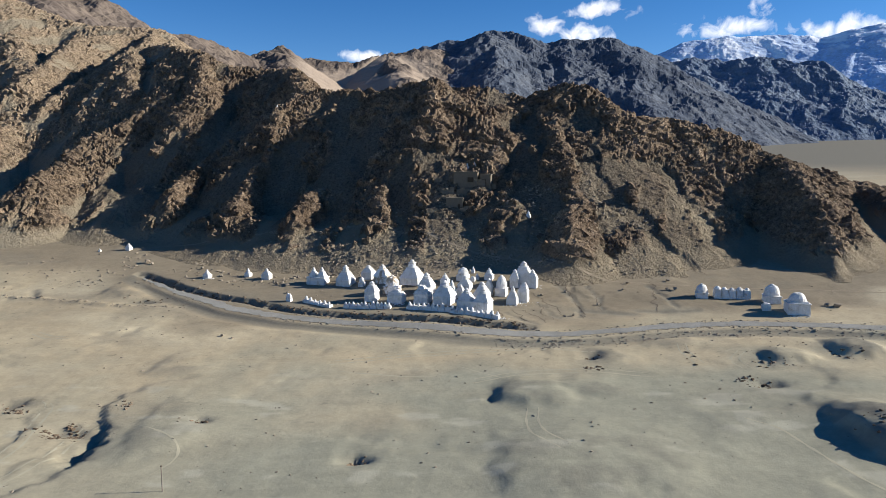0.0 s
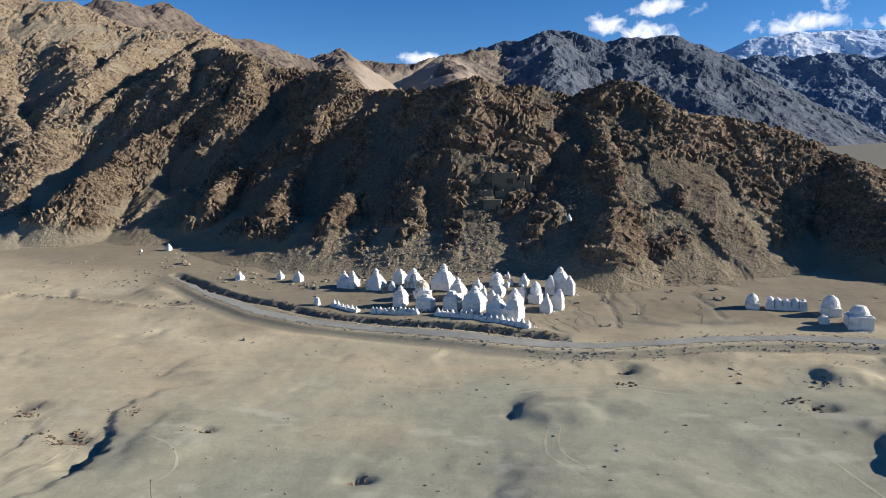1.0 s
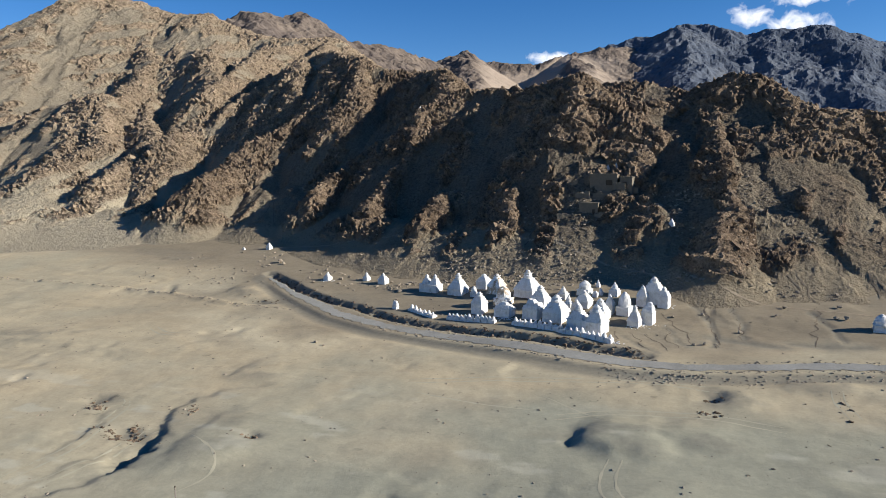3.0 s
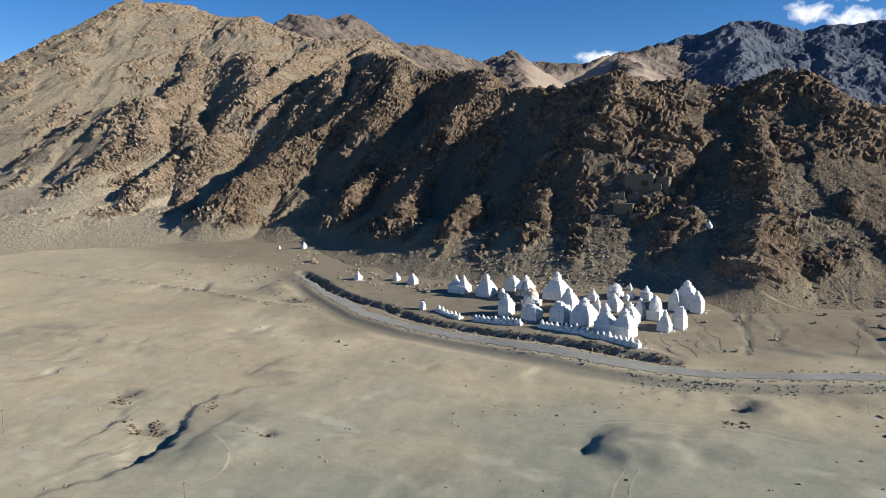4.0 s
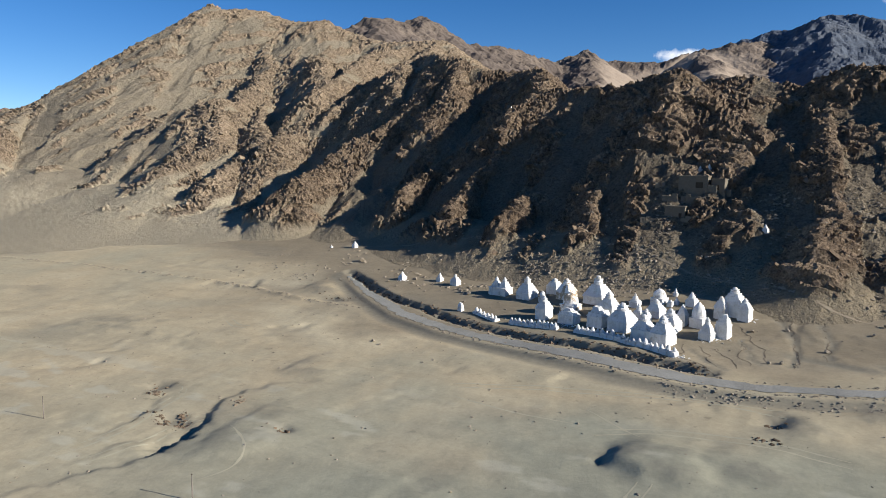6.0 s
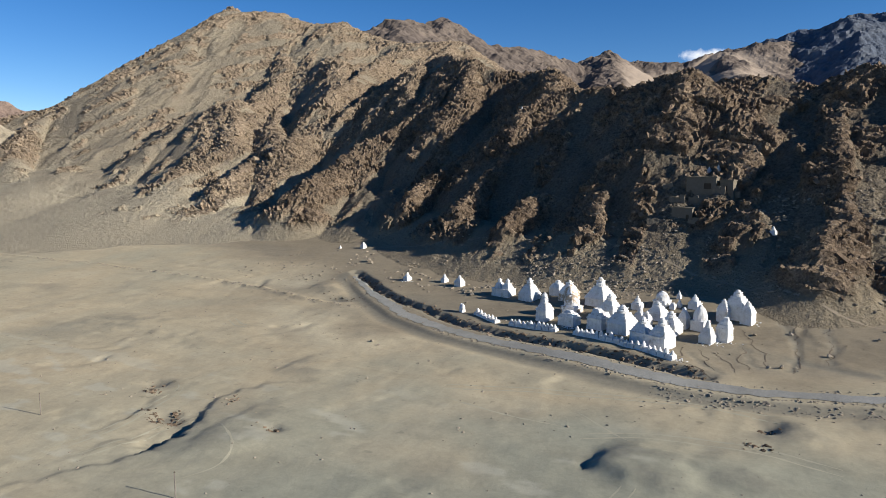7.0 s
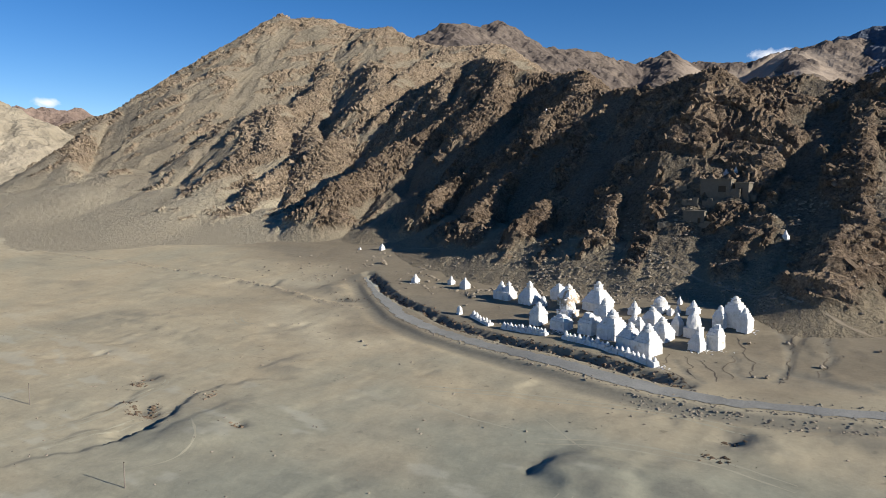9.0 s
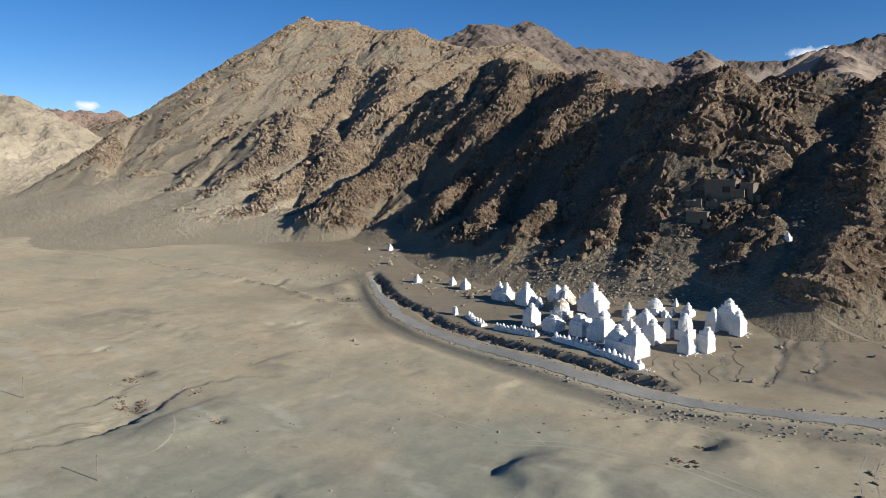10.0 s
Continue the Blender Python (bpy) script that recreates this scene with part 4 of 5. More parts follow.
stupa(16.3, 156.9, 3.4, 4.2, form="whole", label="small white stupa with a rough stone skirt")
stupa(19.0, 158.8, 3.3, 4.5, form="stump", label="blocky white shrine with a sloping ruined top")
stupa(18.0, 168.4, 3.1, 4.4, form="tall")
stupa(20.3, 170.0, 5.0, 5.8, form="tall", label="tall white stupa at the foot of the dark spur")
stupa(22.4, 168.0, 3.2, 4.4, form="tall", label="white stupa leaning on the taller one beside it")
stupa(7.7, 172.4, 1.7, 1.3, form="stump", label="small white cube of masonry")


def twin(x, y, turn, long, deep, tall, tops, label):
    """Two stupas on one long plinth. tops: rows of place along it, width and height."""
    ob = base("twin_stupa", x, y, turn, 0.25, label, "stupa", "shrines on the terrace")
    part("plinth", block(long, deep, tall + 0.25, 0, 0.97, 6, 0.07, next(seeds)), M_WHITE, ob)
    part("ledge", block(long * 1.03, deep * 1.04, 0.18, tall + 0.22, 0.99, 6, 0.05, next(seeds), bevel=0.03), M_WHITE, ob)
    for dx, w, h in tops:
        crown(ob, M_WHITE, (dx, 0), tall + 0.36, w, min(w, deep), h, 4, 0.46, 0.05)


twin(-33.1, 178.4, -18.0, 5.2, 3.2, 1.7, ((-1.2, 2.1, 2.4), (1.25, 2.3, 2.5)), "two small white stupas on one long plinth")
twin(7.2, 151.8, -24.0, 7.6, 3.7, 2.1, ((-2.0, 3.3, 2.7), (2.05, 3.5, 3.2)), "two white stupas side by side on a tall plain plinth")
# scattered shrines to the west
stupa(-54.3, 188.0, 2.2, 2.6, form="cone", group="outlying shrines", label="small white stupa on open sand")
stupa(-48.4, 185.2, 3.4, 2.9, form="stout", group="outlying shrines", label="low white stupa with a rounded top", deep=2.6)
stupa(-65.4, 187.0, 2.6, 2.6, form="cone", group="outlying shrines", label="small white stupa with a stony base")
stupa(-102.0, 220.0, 2.2, 2.3, form="stout", group="outlying shrines", label="lonely white stupa at the foot of the scree")
stupa(-111.0, 219.0, 1.1, 1.2, form="cone", group="outlying shrines", label="tiny white cairn shrine")
# shrines on the hill
stupa(25.3, 201.8, 1.8, 2.2, form="cone", group="hill shrines", label="small white stupa in the shaded gully")
# the eastern group by the road
stupa(60.9, 158.2, 3.7, 3.2, form="dome", group="eastern shrines", label="white bell-shaped shrine beside the road", turn=-12)
stupa(75.0, 153.2, 4.9, 4.1, form="dome", group="eastern shrines", label="ribbed domed white shrine worn by rain", turn=-14)
stupa(71.3, 147.8, 2.5, 1.7, form="stump", group="eastern shrines", label="low white block of masonry", turn=-14)
stupa(76.8, 145.4, 6.2, 4.4, form="low", group="eastern shrines", label="broad white shrine with a rounded ruined dome", turn=-14)


def prayer_wall(points, tall, thick, teeth, label, group="prayer walls", tooth=0.78, slim=1.0):
    """A low wall with a row of little cones along its top."""
    (x0, y0), (x1, y1) = points
    n = max(2, int(math.hypot(x1 - x0, y1 - y0) / 1.6))
    ob = base("prayer_wall", (x0 + x1) / 2, (y0 + y1) / 2, math.degrees(math.atan2(y1 - y0, x1 - x0)), 0, label, "wall", group)
    inverse = ob.matrix_basis.inverted()
    for k in range(n):
        f = (k + 0.5) / n
        x, y = x0 + (x1 - x0) * f, y0 + (y1 - y0) * f
        p = inverse @ Vector((x, y, surface_height(x, y)))
        long = math.hypot(x1 - x0, y1 - y0) / n + 0.06
        part("wall_section", block(long, thick, tall + 0.4, p.z - 0.4, 0.80, 3, 0.13, next(seeds), at=(p.x, p.y)), M_WHITE, ob)
    for k in range(teeth):
        f = (k + 0.5) / teeth
        x, y = x0 + (x1 - x0) * f, y0 + (y1 - y0) * f
        p = inverse @ Vector((x, y, surface_height(x, y)))
        s = tooth * random.Random(k * 13 + teeth).uniform(0.6, 1.25)
        part("finial", turned(((0.46 * s, 0), (0.52 * s, 0.30 * s * slim), (0.40 * s, 0.70 * s * slim), (0.14 * s, 1.15 * s * slim)), p.z + tall - 0.08, 10, 0.05, next(seeds), at=(p.x + 0.1 * math.sin(k * 5.0), p.y)), M_WHITE, ob)
    return ob


prayer_wall([(-8.2, 154.6), (12.3, 145.0)], 0.8, 1.6, 19, "long white prayer wall topped with a row of small cones")
prayer_wall([(-23.4, 158.0), (-12.0, 155.2)], 0.65, 1.4, 12, "low white prayer wall topped with small cones")
prayer_wall([(-33.8, 163.6), (-26.4, 158.6)], 0.55, 1.6, 6, "short broken prayer wall with lumpy white cones", tooth=0.8)
prayer_wall([(63.6, 157.9), (71.6, 156.6)], 1.9, 2.2, 5, "thick white shrine wall with rounded crowns", "eastern shrines", 1.7, 0.42)
prayer_wall([(-38.2, 164.6), (-37.0, 163.8)], 0.7, 1.0, 2, "stub of a white prayer wall", tooth=0.9)

# ---- road ----
def road_strip():
    bm = bmesh.new()
    rng = random.Random(5)
    rows = []
    for (x0, y0, _), (x1, y1, _) in zip(ROAD, ROAD[1:]):
        size = math.hypot(x1 - x0, y1 - y0)
        nx, ny = -(y1 - y0) / size, (x1 - x0) / size
        count = max(1, int(size / (1.2 if abs(x0) < 130 else 8)))
        for k in range(count):
            f = k / count
            x, y = x0 + (x1 - x0) * f, y0 + (y1 - y0) * f
            rows.append((x, y, nx, ny))
    xs, ys = [], []
    for x, y, nx, ny in rows:
        a, b = 1.5 + rng.uniform(-0.4, 0.4), 1.5 + rng.uniform(-0.4, 0.4)
        for o in (-b, -b * 0.5, 0, a * 0.5, a):
            xs.append(x + nx * o)
            ys.append(y + ny * o)
    zs = ground(np.array(xs), np.array(ys))[0] + 0.07
    made = [bm.verts.new(p) for p in zip(xs, ys, zs)]
    for i in range(len(rows) - 1):
        for k in range(4):
            a = i * 5 + k
            bm.faces.new((made[a], made[a + 5], made[a + 6], made[a + 1]))
    mesh = bpy.data.meshes.new("road")
    bm.to_mesh(mesh)
    bm.free()
    mesh.materials.append(M_ROAD)
    return tagged(new("road", mesh), "grey gravel road winding across the fan", "road", kind="structure")


road_strip()


# ---- loose rocks ----
def rock_shape(seed, level=1, flat=0.7):
    bm = bmesh.new()
    bmesh.ops.create_icosphere(bm, subdivisions=level, radius=0.5)
    rng = random.Random(seed)
    for _ in range(6 * level):                        # facets, as if split along joints
        n = Vector((rng.gauss(0, 1), rng.gauss(0, 1), rng.gauss(0, 1))).normalized()
        cut = rng.uniform(0.17, 0.34)
        for v in bm.verts:
            over = v.co.dot(n) - cut
            if over > 0:
                v.co -= n * over
    for v in bm.verts:
        v.co.z *= flat
        v.co += noise.noise_vector(v.co * 2.3 + Vector((seed, seed * 2, 0))) * 0.06
    return bm


ROCKS = [rock_shape(k, 1) for k in range(8)]
ROCK_DATA = [(np.array([v.co[:] for v in bm.verts]), np.array([[v.index for v in f.verts] for f in bm.faces])) for bm in ROCKS]


def scatter(name, places, label, material=M_ROCK, seed=0):
    """Many rocks in one mesh: rows of x, y, z, size x, size y, size z."""
    rng = np.random.default_rng(seed)
    verts, faces, count = [], [], 0
    for i, (x, y, z, a, b, c) in enumerate(places):
        shape, tris = ROCK_DATA[int(rng.integers(8))]
        m = Euler((rng.uniform(-0.4, 0.4), rng.uniform(-0.4, 0.4), rng.uniform(0, 6.28))).to_matrix()
        verts.append((shape * (a, b, c)) @ np.array(m).T + (x, y, z))
        faces.append(tris + count)
        count += len(shape)
    mesh = bpy.data.meshes.new(name)
    places3, tris = np.concatenate(verts).astype(np.float32), np.concatenate(faces).astype(np.int32)
    mesh.vertices.add(len(places3))
    mesh.vertices.foreach_set("co", places3.reshape(-1))
    mesh.loops.add(tris.size)
    mesh.loops.foreach_set("vertex_index", tris.reshape(-1))
    mesh.polygons.add(len(tris))
    mesh.polygons.foreach_set("loop_start", np.arange(0, tris.size, 3, dtype=np.int32))
    mesh.polygons.foreach_set("loop_total", np.full(len(tris), 3, dtype=np.int32))
    mesh.polygons.foreach_set("use_smooth", np.zeros(len(tris), bool))
    mesh.materials.append(material)
    mesh.update(calc_edges=True)
    return tagged(new(name, mesh), label, "rocks", kind="stuff")


# angular blocks that stand out of the crags, split along the beds
def blocks(name, label, count, box, sizes, seed, material):
    rng = np.random.default_rng(seed)
    rows, cols = (hys > box[2]) & (hys < box[3]), (hxs > box[0]) & (hxs < box[1])
    part_of = np.ix_(rows, cols)
    cell = np.gradient(hys)[rows][:, None] * np.gradient(hxs)[cols][None, :]
    weight = (np.clip(rock[part_of] - 0.3, 0, 1) * cell * ((hz - under)[part_of] > 2.0)).reshape(-1)
    pick = rng.choice(len(weight), count, replace=False, p=weight / weight.sum())
    x = (hx + hill_shift[..., 0])[part_of].reshape(-1)[pick]
    y = (hy + hill_shift[..., 1])[part_of].reshape(-1)[pick]
    z = hz[part_of].reshape(-1)[pick]
    size = sizes[0] + (sizes[1] - sizes[0]) * rng.random(count) ** 3.0
    corners = np.array([(a, b, c) for a in (-0.5, 0.5) for b in (-0.5, 0.5) for c in (-0.5, 0.5)])
    shape = corners[None] * (1 + rng.uniform(-0.45, 0.25, (count, 8, 3)))
    shape = shape * (size[:, None, None] * np.stack((rng.uniform(1.2, 2.8, count), rng.uniform(0.7, 1.4, count), rng.uniform(0.4, 0.9, count)), 1)[:, None, :])
    long = np.array((0.66, -0.42, -0.62)) + rng.normal(0, 0.28, (count, 3))
    long /= np.linalg.norm(long, axis=1)[:, None]
    flat = np.array((0.35, -0.45, 0.82)) + rng.normal(0, 0.28, (count, 3))
    side = np.cross(flat, long)
    side /= np.linalg.norm(side, axis=1)[:, None]
    flat = np.cross(long, side)
    shape = shape[:, :, :1] * long[:, None] + shape[:, :, 1:2] * side[:, None] + shape[:, :, 2:] * flat[:, None]
    shape += np.stack((x, y, z - 0.22 * size), 1)[:, None, :]
    quads = np.array([(0, 1, 3, 2), (4, 6, 7, 5), (0, 4, 5, 1), (2, 3, 7, 6), (0, 2, 6, 4), (1, 5, 7, 3)])
    faces = (quads[None] + (np.arange(count) * 8)[:, None, None]).reshape(-1).astype(np.int32)
    mesh = bpy.data.meshes.new(name)
    mesh.vertices.add(count * 8)
    mesh.vertices.foreach_set("co", shape.reshape(-1).astype(np.float32))
    mesh.loops.add(len(faces))
    mesh.loops.foreach_set("vertex_index", faces)
    mesh.polygons.add(count * 6)
    mesh.polygons.foreach_set("loop_start", np.arange(0, len(faces), 4, dtype=np.int32))
    mesh.polygons.foreach_set("loop_total", np.full(count * 6, 4, dtype=np.int32))
    mesh.polygons.foreach_set("use_smooth", np.zeros(count * 6, bool))
    mesh.materials.append(material)
    mesh.update(calc_edges=True)
    return tagged(new(name, mesh), label, "rocks", kind="stuff")


blocks("crag_rocks", "jutting angular brown rocks on the dark spurs", 9000, (-215, 140, 172, 330), (0.2, 1.1), 21, M_ROCK)
blocks("crag_rocks", "jutting angular tan rocks on the high western slopes", 5000, (-560, -200, 235, 540), (0.3, 1.7), 22, M_PALE_ROCK)
rng = np.random.default_rng(11)
# rubble at the foot of the hill and stones on the fan
cx, cy = rng.uniform(-125, 60, 22000), rng.uniform(176, 216, 22000)
cz, over = both_heights(cx, cy)
pick = (fbm(cx / 13, cy / 9, 3, 301) > rng.uniform(-0.25, 0.5, 22000)) & (over > -3.5) & (rng.random(22000) < np.interp(cx, (-110, -60, -40), (0.12, 0.25, 1.0)))
cx, cy, cz = cx[pick], cy[pick], cz[pick]
big = 0.16 + 1.0 * rng.random(len(cx)) ** 4.0
scatter("rubble", np.stack((cx, cy, cz + 0.1 * big, big * 1.3, big, big * 0.9), 1), "brown rubble at the foot of the scree", M_STONE, seed=5)
cx, cy = rng.uniform(-130, 100, 5200), rng.uniform(66, 180, 5200)
pick = fbm(cx / 18, cy / 12, 3, 305) > rng.uniform(-0.15, 0.6, 5200)
cx, cy = cx[pick], cy[pick]
cz = ground(cx, cy)[0]
big = 0.12 + 0.5 * rng.random(len(cx)) ** 4
scatter("stones", np.stack((cx, cy, cz + 0.05 * big, big * 1.3, big, big * 0.8), 1), "scattered stones on the sand", M_STONE, seed=6)
# stones along both edges of the road
s = rng.uniform(-70, 110, 1500)
cx = s
cy = np.interp(s, [p[0] for p in ROAD], [p[1] for p in ROAD])
off = np.where(rng.random(1500) < 0.35, 2.2, -2.1) + rng.normal(0, 0.45, 1500)
cy = cy + off
cz = ground(cx, cy)[0]
big = 0.12 + 0.55 * rng.random(1500) ** 3.0
scatter("roadside_stones", np.stack((cx, cy, cz, big * 1.3, big, big * 0.9), 1), "grey-brown stones heaped along the road edges", M_STONE, seed=7)
# lime-splashed stones at the feet of the front shrines
feet = np.array([((16, 156, 1.9), (18.9, 157.6, 1.7), (-11, 158.2, 1.8), (12.4, 145, 1.2), (22.5, 168.6, 1.4), (76.5, 142.8, 2.4), (8.5, 149.6, 2.0), (-65, 186, 1.2))[int(k)] for k in rng.integers(0, 8, 420)])
cx, cy = feet[:, 0] + feet[:, 2] * rng.normal(0, 0.6, 420), feet[:, 1] + feet[:, 2] * rng.normal(0, 0.35, 420)
cz = ground(cx, cy)[0]
big = 0.15 + 0.45 * rng.random(420) ** 2
scatter("limed_stones", np.stack((cx, cy, cz, big * 1.3, big, big * 0.9), 1), "white-splashed stones at the feet of the shrines", M_WHITE, seed=12)
# rough dark stones in the ditch above the road
s = rng.uniform(-84, 18, 1800)
cx, cy = s, np.interp(s, [p[0] for p in DITCH], [p[1] for p in DITCH]) + rng.normal(0.6, 1.1, 1800)
cz = ground(cx, cy)[0]
big = 0.18 + 0.75 * rng.random(1800) ** 2.5
scatter("ditch_stones", np.stack((cx, cy, cz, big * 1.3, big, big * 0.9), 1), "dark brown stones in the ditch above the road", M_ROCK, seed=13)
# stones along the old bank, coarse rubble below the road, and broken ground in the hollows
s = rng.uniform(-215, -62, 700)
cx, cy = s, np.interp(s, [p[0] for p in OLD_BANK], [p[1] for p in OLD_BANK]) + rng.normal(0, 0.5, 700)
cz = ground(cx, cy)[0]
big = 0.15 + 0.6 * rng.random(700) ** 3
scatter("bank_stones", np.stack((cx, cy, cz, big * 1.3, big, big * 0.9), 1), "tan stones along a crumbled earth bank", M_STONE, seed=8)
s = rng.uniform(10, 118, 1500)
cx, cy = s, np.interp(s, [p[0] for p in ROAD], [p[1] for p in ROAD]) - 3.2 - 4.2 * rng.random(1500) ** 1.5
keep = fbm(cx / 5, cy / 5, 2, 309) > rng.uniform(-0.4, 0.35, 1500)
cx, cy = cx[keep], cy[keep]
cz = ground(cx, cy)[0]
big = 0.14 + 0.65 * rng.random(len(cx)) ** 3.0
scatter("embankment_rubble", np.stack((cx, cy, cz, big * 1.3, big, big * 0.9), 1), "grey rubble tipped below the road", M_STONE, seed=9)
spots_of_rubble = ((-58.5, 95.5, 2.0, 1.0), (-55.2, 93.6, 2.0, 0.8), (-53.5, 95.0, 1.6, 0.8), (-55, 97, 1.4, 0.8), (-68.5, 105, 2.6, 1.0), (-66, 102, 1.6, 0.7), (59, 117, 3.5, 1.6), (53, 109, 2.6, 1.4), (51, 111, 1.6, 0.9),
                   (28, 123, 1.8, 1.0), (73, 120, 2.6, 1.5), (60, 88, 5.0, 3.0), (-36, 97.5, 1.2, 0.8), (-11.4, 85.4, 1.0, 0.8), (27.5, 117.5, 2.6, 1.2), (-74, 168, 5.0, 1.5), (-50, 104, 1.4, 2.0), (45.8, 124, 1.2, 4.0))
centre = np.array([spots_of_rubble[int(k)] for k in rng.integers(0, len(spots_of_rubble), 620)])
cx, cy = centre[:, 0] + centre[:, 2] * rng.normal(0, 0.6, 620), centre[:, 1] + centre[:, 3] * rng.normal(0, 0.6, 620)
cz = ground(cx, cy)[0]
big = 0.15 + 0.75 * rng.random(620) ** 3
scatter("broken_ground", np.stack((cx, cy, cz, big * 1.4, big, big * 0.8), 1), "dark broken stones in hollows of the sand", seed=10)


def boulder(x, y, size, label):
    bm = rock_shape(int(abs(x * 13 + y * 7)), 2, 0.75)
    for v in bm.verts:
        v.co *= size
    mesh = bpy.data.meshes.new("boulder")
    bm.to_mesh(mesh)
    bm.free()
    mesh.materials.append(M_STONE)
    ob = new("boulder", mesh)
    ob.matrix_basis = pose(x, y, surface_height(x, y) + 0.22 * size, 0, 0, (x * 31 + y * 17) % 360)
    return tagged(ob, label, "boulder", "boulders on the fan")


for x, y, size in ((-89, 203.5, 2.6), (-87, 202, 1.6), (56.6, 163.7, 1.8), (54.8, 164.0, 1.2), (46.6, 170, 1.3), (86.9, 148, 2.4), (85.2, 148.8, 1.4), (36.1, 155.3, 1.3), (28.8, 147.6, 1.2), (26.9, 147.1, 1.0), (-41, 176.5, 1.4),
                   (-39.5, 170.5, 1.0), (-60.5, 190.5, 1.2), (-70, 196, 1.3), (14, 190, 1.6), (-2, 192, 1.5), (-14, 190, 1.7), (-5, 186, 1.2), (24, 163, 1.0), (-46, 139, 1.0), (-43.5, 137.5, 0.8), (30, 165, 1.2), (57, 171, 1.5), (-30, 186, 1.4), (44, 165, 1.0)):
    boulder(x, y, size, "brown angular boulder half sunk in sand" if size < 1.5 else "large brown boulder casting a long shadow")
for bm in ROCKS:
    bm.free()


# ---- paths and wheel tracks ----
def ribbon(name, label, points, width, material, lift=0.05, on_hill=False, wiggle=0.0):
    """A narrow strip laid along a smooth line over the ground."""
    pts = [Vector((x, y)) for x, y in points]
    pts = [2 * pts[0] - pts[1], *pts, 2 * pts[-1] - pts[-2]]
    line = []
    for a, b, c, d in zip(pts, pts[1:], pts[2:], pts[3:]):
        n = max(2, int((c - b).length / 0.9))
        for k in range(n):
            t = k / n
            line.append(0.5 * (2 * b + (c - a) * t + (2 * a - 5 * b + 4 * c - d) * t * t + (3 * b - a - 3 * c + d) * t ** 3))
    line.append(pts[-2])
    for i, p in enumerate(line):
        p += wiggle * Vector((noise.noise((p.y * 0.35, p.x * 0.1, 3.0)) + 0.5 * noise.noise((p.y * 1.1, p.x * 0.1, 7.0)), 0.0))
    xs, ys = [], []
    for i, p in enumerate(line):
        e = (line[min(i + 1, len(line) - 1)] - line[max(i - 1, 0)]).normalized()
        w = width * (0.35 + 0.65 * min(1, i / 4, (len(line) - 1 - i) / 4)) * (0.85 + 0.3 * math.sin(i * 1.7))
        for o in (-0.5, 0, 0.5):
            xs.append(p.x - e.y * w * o)
            ys.append(p.y + e.x * w * o)
    zs = (both_heights(np.array(xs), np.array(ys))[0] if on_hill else ground(np.array(xs), np.array(ys))[0]) + lift
    bm = bmesh.new()
    made = [bm.verts.new(p) for p in zip(xs, ys, zs)]
    for i in range(len(line) - 1):
        for k in (0, 1):
            a = i * 3 + k
            bm.faces.new((made[a], made[a + 3], made[a + 4], made[a + 1])).smooth = True
    bm.normal_update()
    if sum(f.normal.z for f in bm.faces) < 0:
        bmesh.ops.reverse_faces(bm, faces=bm.faces[:])
    mesh = bpy.data.meshes.new(name)
    bm.to_mesh(mesh)
    bm.free()
    mesh.materials.append(material)
    return tagged(new(name, mesh), label, name.replace("_", " "), kind="structure")


ribbon("footpath", "faint trodden path along the foot of the hill", [(-99, 222), (-82, 217.5), (-50, 212), (-33, 211), (-14, 205), (4, 195), (18, 187), (32, 176), (52, 169.5), (71, 164.6), (91, 159.5), (110, 154)], 0.6, M_PATH, 0.03, True)
for points in ([(13.0, 101), (12.2, 96), (12.6, 91), (15.5, 86)], [(14.7, 101), (14.0, 96), (14.6, 91.5), (17.4, 87)],
               [(-21, 121.5), (-7, 125.4), (7, 127.2), (17.5, 128), (30, 126)], [(-21, 123.2), (-7, 127), (7, 128.8), (17.5, 129.7), (30, 127.8)],
               [(45, 128), (44.6, 124), (45.2, 119)], [(46.6, 128), (46.2, 124), (46.8, 119)], [(-87, 141), (-82, 138), (-77, 137.5)], [(-86.5, 142.6), (-81.5, 139.6), (-76.5, 139.2)],
               ):
    ribbon("tyre_track", "pale tyre track pressed into the sand", points, 0.40, M_TRACK, 0.012)
for points in ([(-64.5, 106), (-62.8, 103.8), (-60.8, 94.6), (-60, 88.4), (-61, 80)], [(-62.9, 105.5), (-61.2, 103), (-59.2, 94.2), (-58.4, 88), (-59.4, 80)],
               [(-52.6, 98), (-53.8, 94.6), (-53.9, 88.4), (-56, 80)], [(-51.2, 97.6), (-52.3, 94), (-52.4, 88), (-54.4, 80)], [(-18.7, 118.5), (-8.6, 116), (1.7, 114.6)], [(2.4, 120.2), (7.9, 115.7), (11.6, 112.8)],
               [(-44.4, 95.8), (-38, 91.5), (-35.5, 87), (-37, 82)], [(55, 124), (52, 120), (52.5, 116)], [(56.6, 124), (53.6, 120), (54, 116)],
               [(5, 112), (14, 115), (26, 115.5), (36, 113)], [(5, 113.6), (14, 116.6), (26, 117.2), (36, 114.7)]):
    ribbon("tyre_track", "pale tyre track pressed into the sand", points, 0.40, M_TRACK, 0.012)


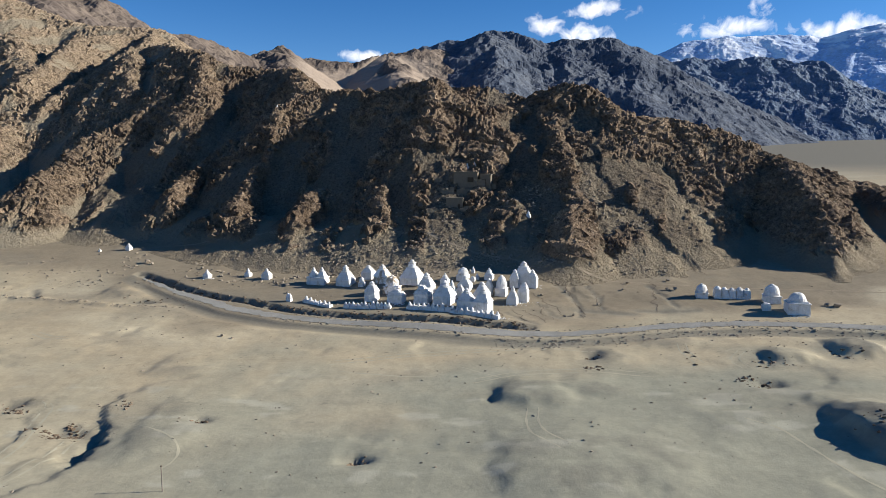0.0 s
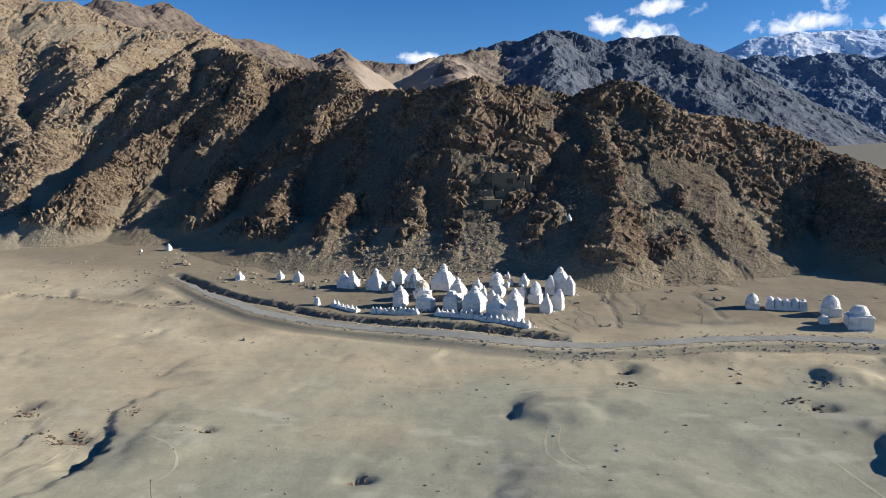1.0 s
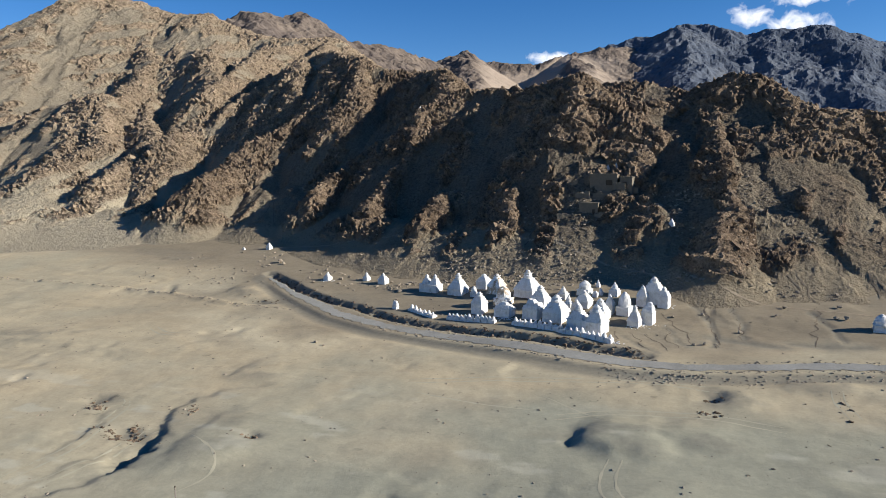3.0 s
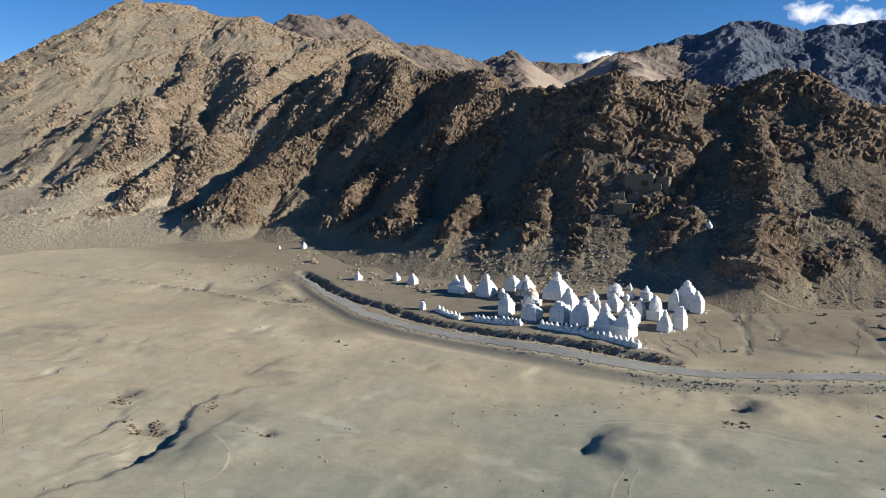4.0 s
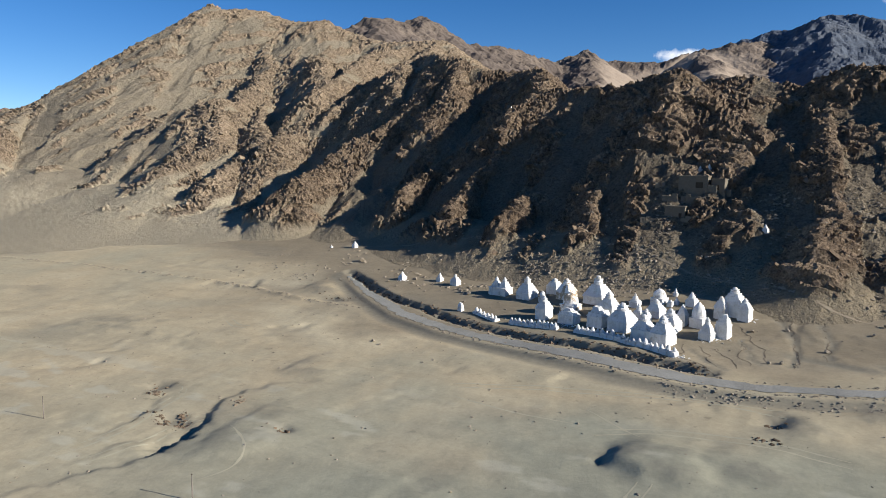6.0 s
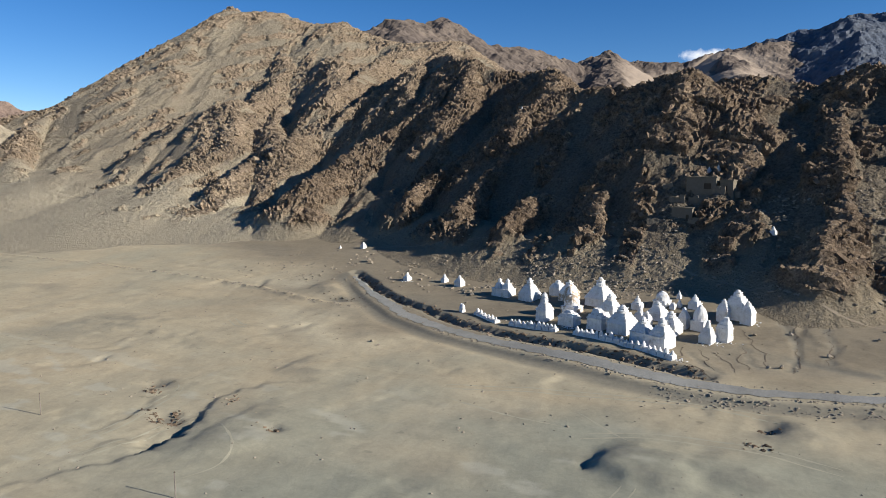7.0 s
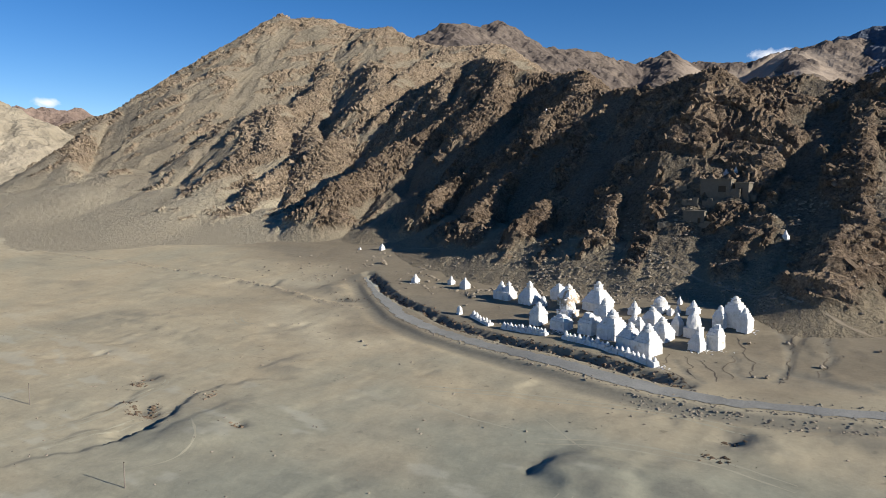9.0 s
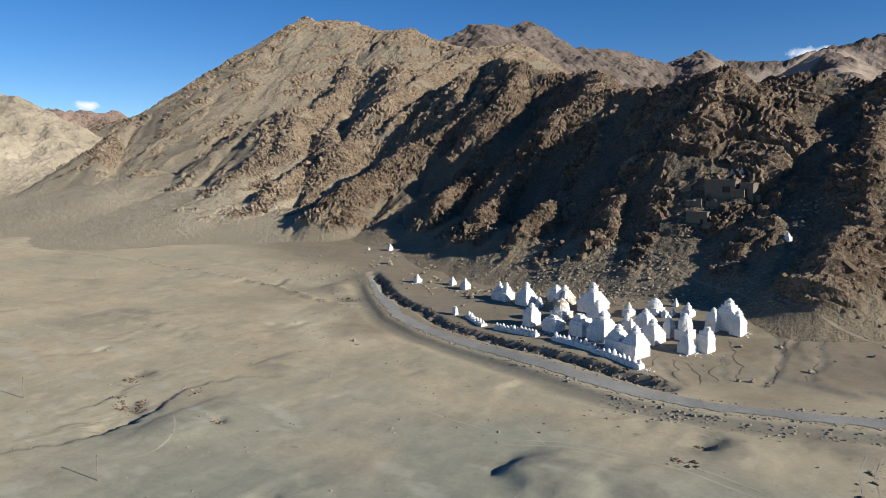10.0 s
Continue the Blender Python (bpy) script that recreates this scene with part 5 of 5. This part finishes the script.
# small rills off the scree: gravel strips whose dark tone carries the cuts' shade
for points in ([(21.7, 165), (24.6, 156.4), (27.3, 147.6)], [(12.2, 152.4), (12.9, 146.1), (16.1, 143), (19.6, 139.8)], [(14.8, 152.4), (17.2, 146.5), (19, 143)], [(18, 152), (20.5, 147.1), (22.5, 143)], [(22.7, 158), (22.5, 151.2), (23.6, 145)],
               [(31, 172), (30.8, 162), (31.6, 152), (30.5, 146)], [(36, 170), (36.6, 160), (35.8, 151)], [(53.2, 172), (51.6, 164), (49.4, 156.9), (48, 149)]):
    ribbon("rill", "thin gravel rill in the sand, shade in its dark colour", points, 0.24, M_RILL_SHADE, 0.03, False, 1.3)
for points in ([(51.2, 186.6), (52.8, 180.9), (53.3, 173)], [(65.6, 206), (67.7, 194.8), (67.5, 186), (67.5, 177.2)], [(48.2, 189), (50.8, 181.6), (51.8, 177.8)], [(66.7, 193), (68.8, 185.6), (68.8, 175.6)], [(60, 204), (61.5, 192), (62, 181)],
               [(-17, 204), (-18.5, 197.5), (-18.6, 194)], [(-10.6, 210.6), (-13.2, 200.5), (-14.3, 195.2)], [(-33.6, 217.8), (-34, 210.6), (-33.7, 204)], [(-6.5, 208), (-8.6, 200), (-9, 194)], [(-118, 254), (-114, 244), (-112, 237)], [(-122, 262), (-119, 249), (-118, 240)]):
    ribbon("rill", "stony rill that runs down the scree, shade in its dark colour", points, 0.42, M_RILL_SHADE, 0.08, True, 1.2)
ribbon("tyre_track", "pale tyre track pressed into the sand", [(44, 96), (47.4, 92.2), (48.8, 86), (50.1, 80.6), (53, 74)], 0.5, M_TRACK, 0.012)


# ---- houses and shrines on the hill ----
def mud_house(x, y, z, w, d, h, turn, door, label, sill=0.0):
    """A flat-roofed mud-brick house on a stone footing, with an opening in its front."""
    ob = new("mud_house")
    ob.matrix_basis = pose(x, y, z, 0, 0, turn)
    tagged(ob, label, "house", "houses on the hill")
    part("footing", block(w + 0.5, d + 0.5, 2.2, -2.2, 1.0, 3, 0.12, next(seeds)), M_MUD, ob, "rough stone footing")
    t, wide, tall, at = 0.4, door[0], door[1], door[2]
    left, right = -w / 2, w / 2
    part("wall", block(at - wide / 2 - left, t, h, 0, 1.0, 2, 0.04, next(seeds), at=((left + at - wide / 2) / 2, -d / 2 + t / 2)), M_MUD, ob)
    part("wall", block(right - at - wide / 2, t, h, 0, 1.0, 2, 0.04, next(seeds), at=((right + at + wide / 2) / 2, -d / 2 + t / 2)), M_MUD, ob)
    part("lintel", block(wide + 0.3, t * 0.9, h - tall, tall, 1.0, 1, 0.02, next(seeds), at=(at, -d / 2 + t / 2)), M_MUD, ob)
    part("wall", block(t, d - t, h, 0, 1.0, 2, 0.04, next(seeds), at=(left + t / 2, t / 2)), M_MUD, ob)
    part("wall", block(t, d - t, h, 0, 1.0, 2, 0.04, next(seeds), at=(right - t / 2, t / 2)), M_MUD, ob)
    part("wall", block(w - 2 * t, t, h, 0, 1.0, 2, 0.04, next(seeds), at=(0, d / 2 - t / 2)), M_MUD, ob)
    part("roof", block(w + 0.3, d + 0.3, 0.28, h - 0.02, 1.0, 2, 0.05, next(seeds)), M_MUD, ob, "flat mud roof")
    if sill:
        part("sill_wall", block(wide + 0.1, t * 0.9, sill, 0, 1.0, 1, 0.02, next(seeds), at=(at, -d / 2 + t / 2)), M_MUD, ob)
        part("window", block(wide, 0.06, tall - sill, sill, 1.0, 0, 0.0, next(seeds), at=(at, -d / 2 + t - 0.06)), M_DARK, ob, "dark timber window")
        return ob
    part("door", block(wide, 0.08, tall, 0, 1.0, 0, 0.0, next(seeds), at=(at, -d / 2 + t - 0.06)), M_DARK, ob, "dark timber door")
    return ob


mud_house(7.4, 219.2, 30.0, 7.6, 4.2, 4.7, -8, (1.9, 3.2, 1.6), "grey mud-brick house with a flat roof and a square window", sill=1.7)
mud_house(13.7, 218.4, 30.4, 3.4, 2.8, 3.5, -14, (1.2, 2.2, -0.4), "small mud-brick house with a wide doorway")
mud_house(3.7, 211.5, 23.6, 5.2, 3.0, 3.2, -8, (0.8, 1.6, 1.4), "low ruined mud-brick hut below the others")


def ruined_wall(x, y, long, tall, turn, label="crumbling mud-brick wall of a ruined terrace"):
    ob = base("ruined_wall", x, y, turn, 0.5, label, "wall", "ruins on the hill")
    n = max(2, int(long / 1.1))
    for k in range(n):
        part("wall_section", block(long / n + 0.05, 0.55, tall * random.Random(int(x * 9 + k)).uniform(0.55, 1.1) + 0.5, 0, 0.92, 2, 0.12, next(seeds), at=((k + 0.5) * long / n - long / 2, 0)), M_MUD, ob)


for x, y, long, tall, turn in ((1.5, 214.8, 4.0, 1.6, -4), (6.8, 215.2, 5.0, 2.0, -6), (11.5, 216.2, 3.4, 1.6, -10), (15.6, 217.6, 2.8, 1.4, -30), (-1.5, 218.0, 2.6, 1.3, 12), (7.5, 209.0, 4.5, 1.2, -6), (-3, 209.0, 4.0, 1.2, 10)):
    ruined_wall(x, y, long, tall, turn)
stupa(8.0, 226.0, 1.4, 1.8, form="cone", group="hill shrines", label="small white stupa above the mud houses")
stupa(10.4, 226.0, 1.4, 2.0, form="cone", group="hill shrines", label="slim white stupa above the mud houses")
stupa(-66.0, 276.5, 1.5, 2.0, form="cone", group="hill shrines", label="tiny white stupa on a rocky spur", mat=M_WORN)


# ---- poles on the fan ----
def pole(x, y, tall):
    ob = base("pole", x, y, 0, 0.3, "thin weathered pole standing alone in the sand", "pole", "poles")
    part("post", turned(((0.075, 0), (0.07, tall * 0.5), (0.055, tall + 0.3)), 0, 8, 0.004, next(seeds)), M_POLE, ob)
    part("cap", turned(((0.09, 0), (0.10, 0.06), (0.05, 0.16)), tall + 0.28, 8, 0.0, next(seeds)), M_DARK, ob)


pole(-73.3, 87.0, 3.4)
pole(-33.8, 78.0, 3.2)
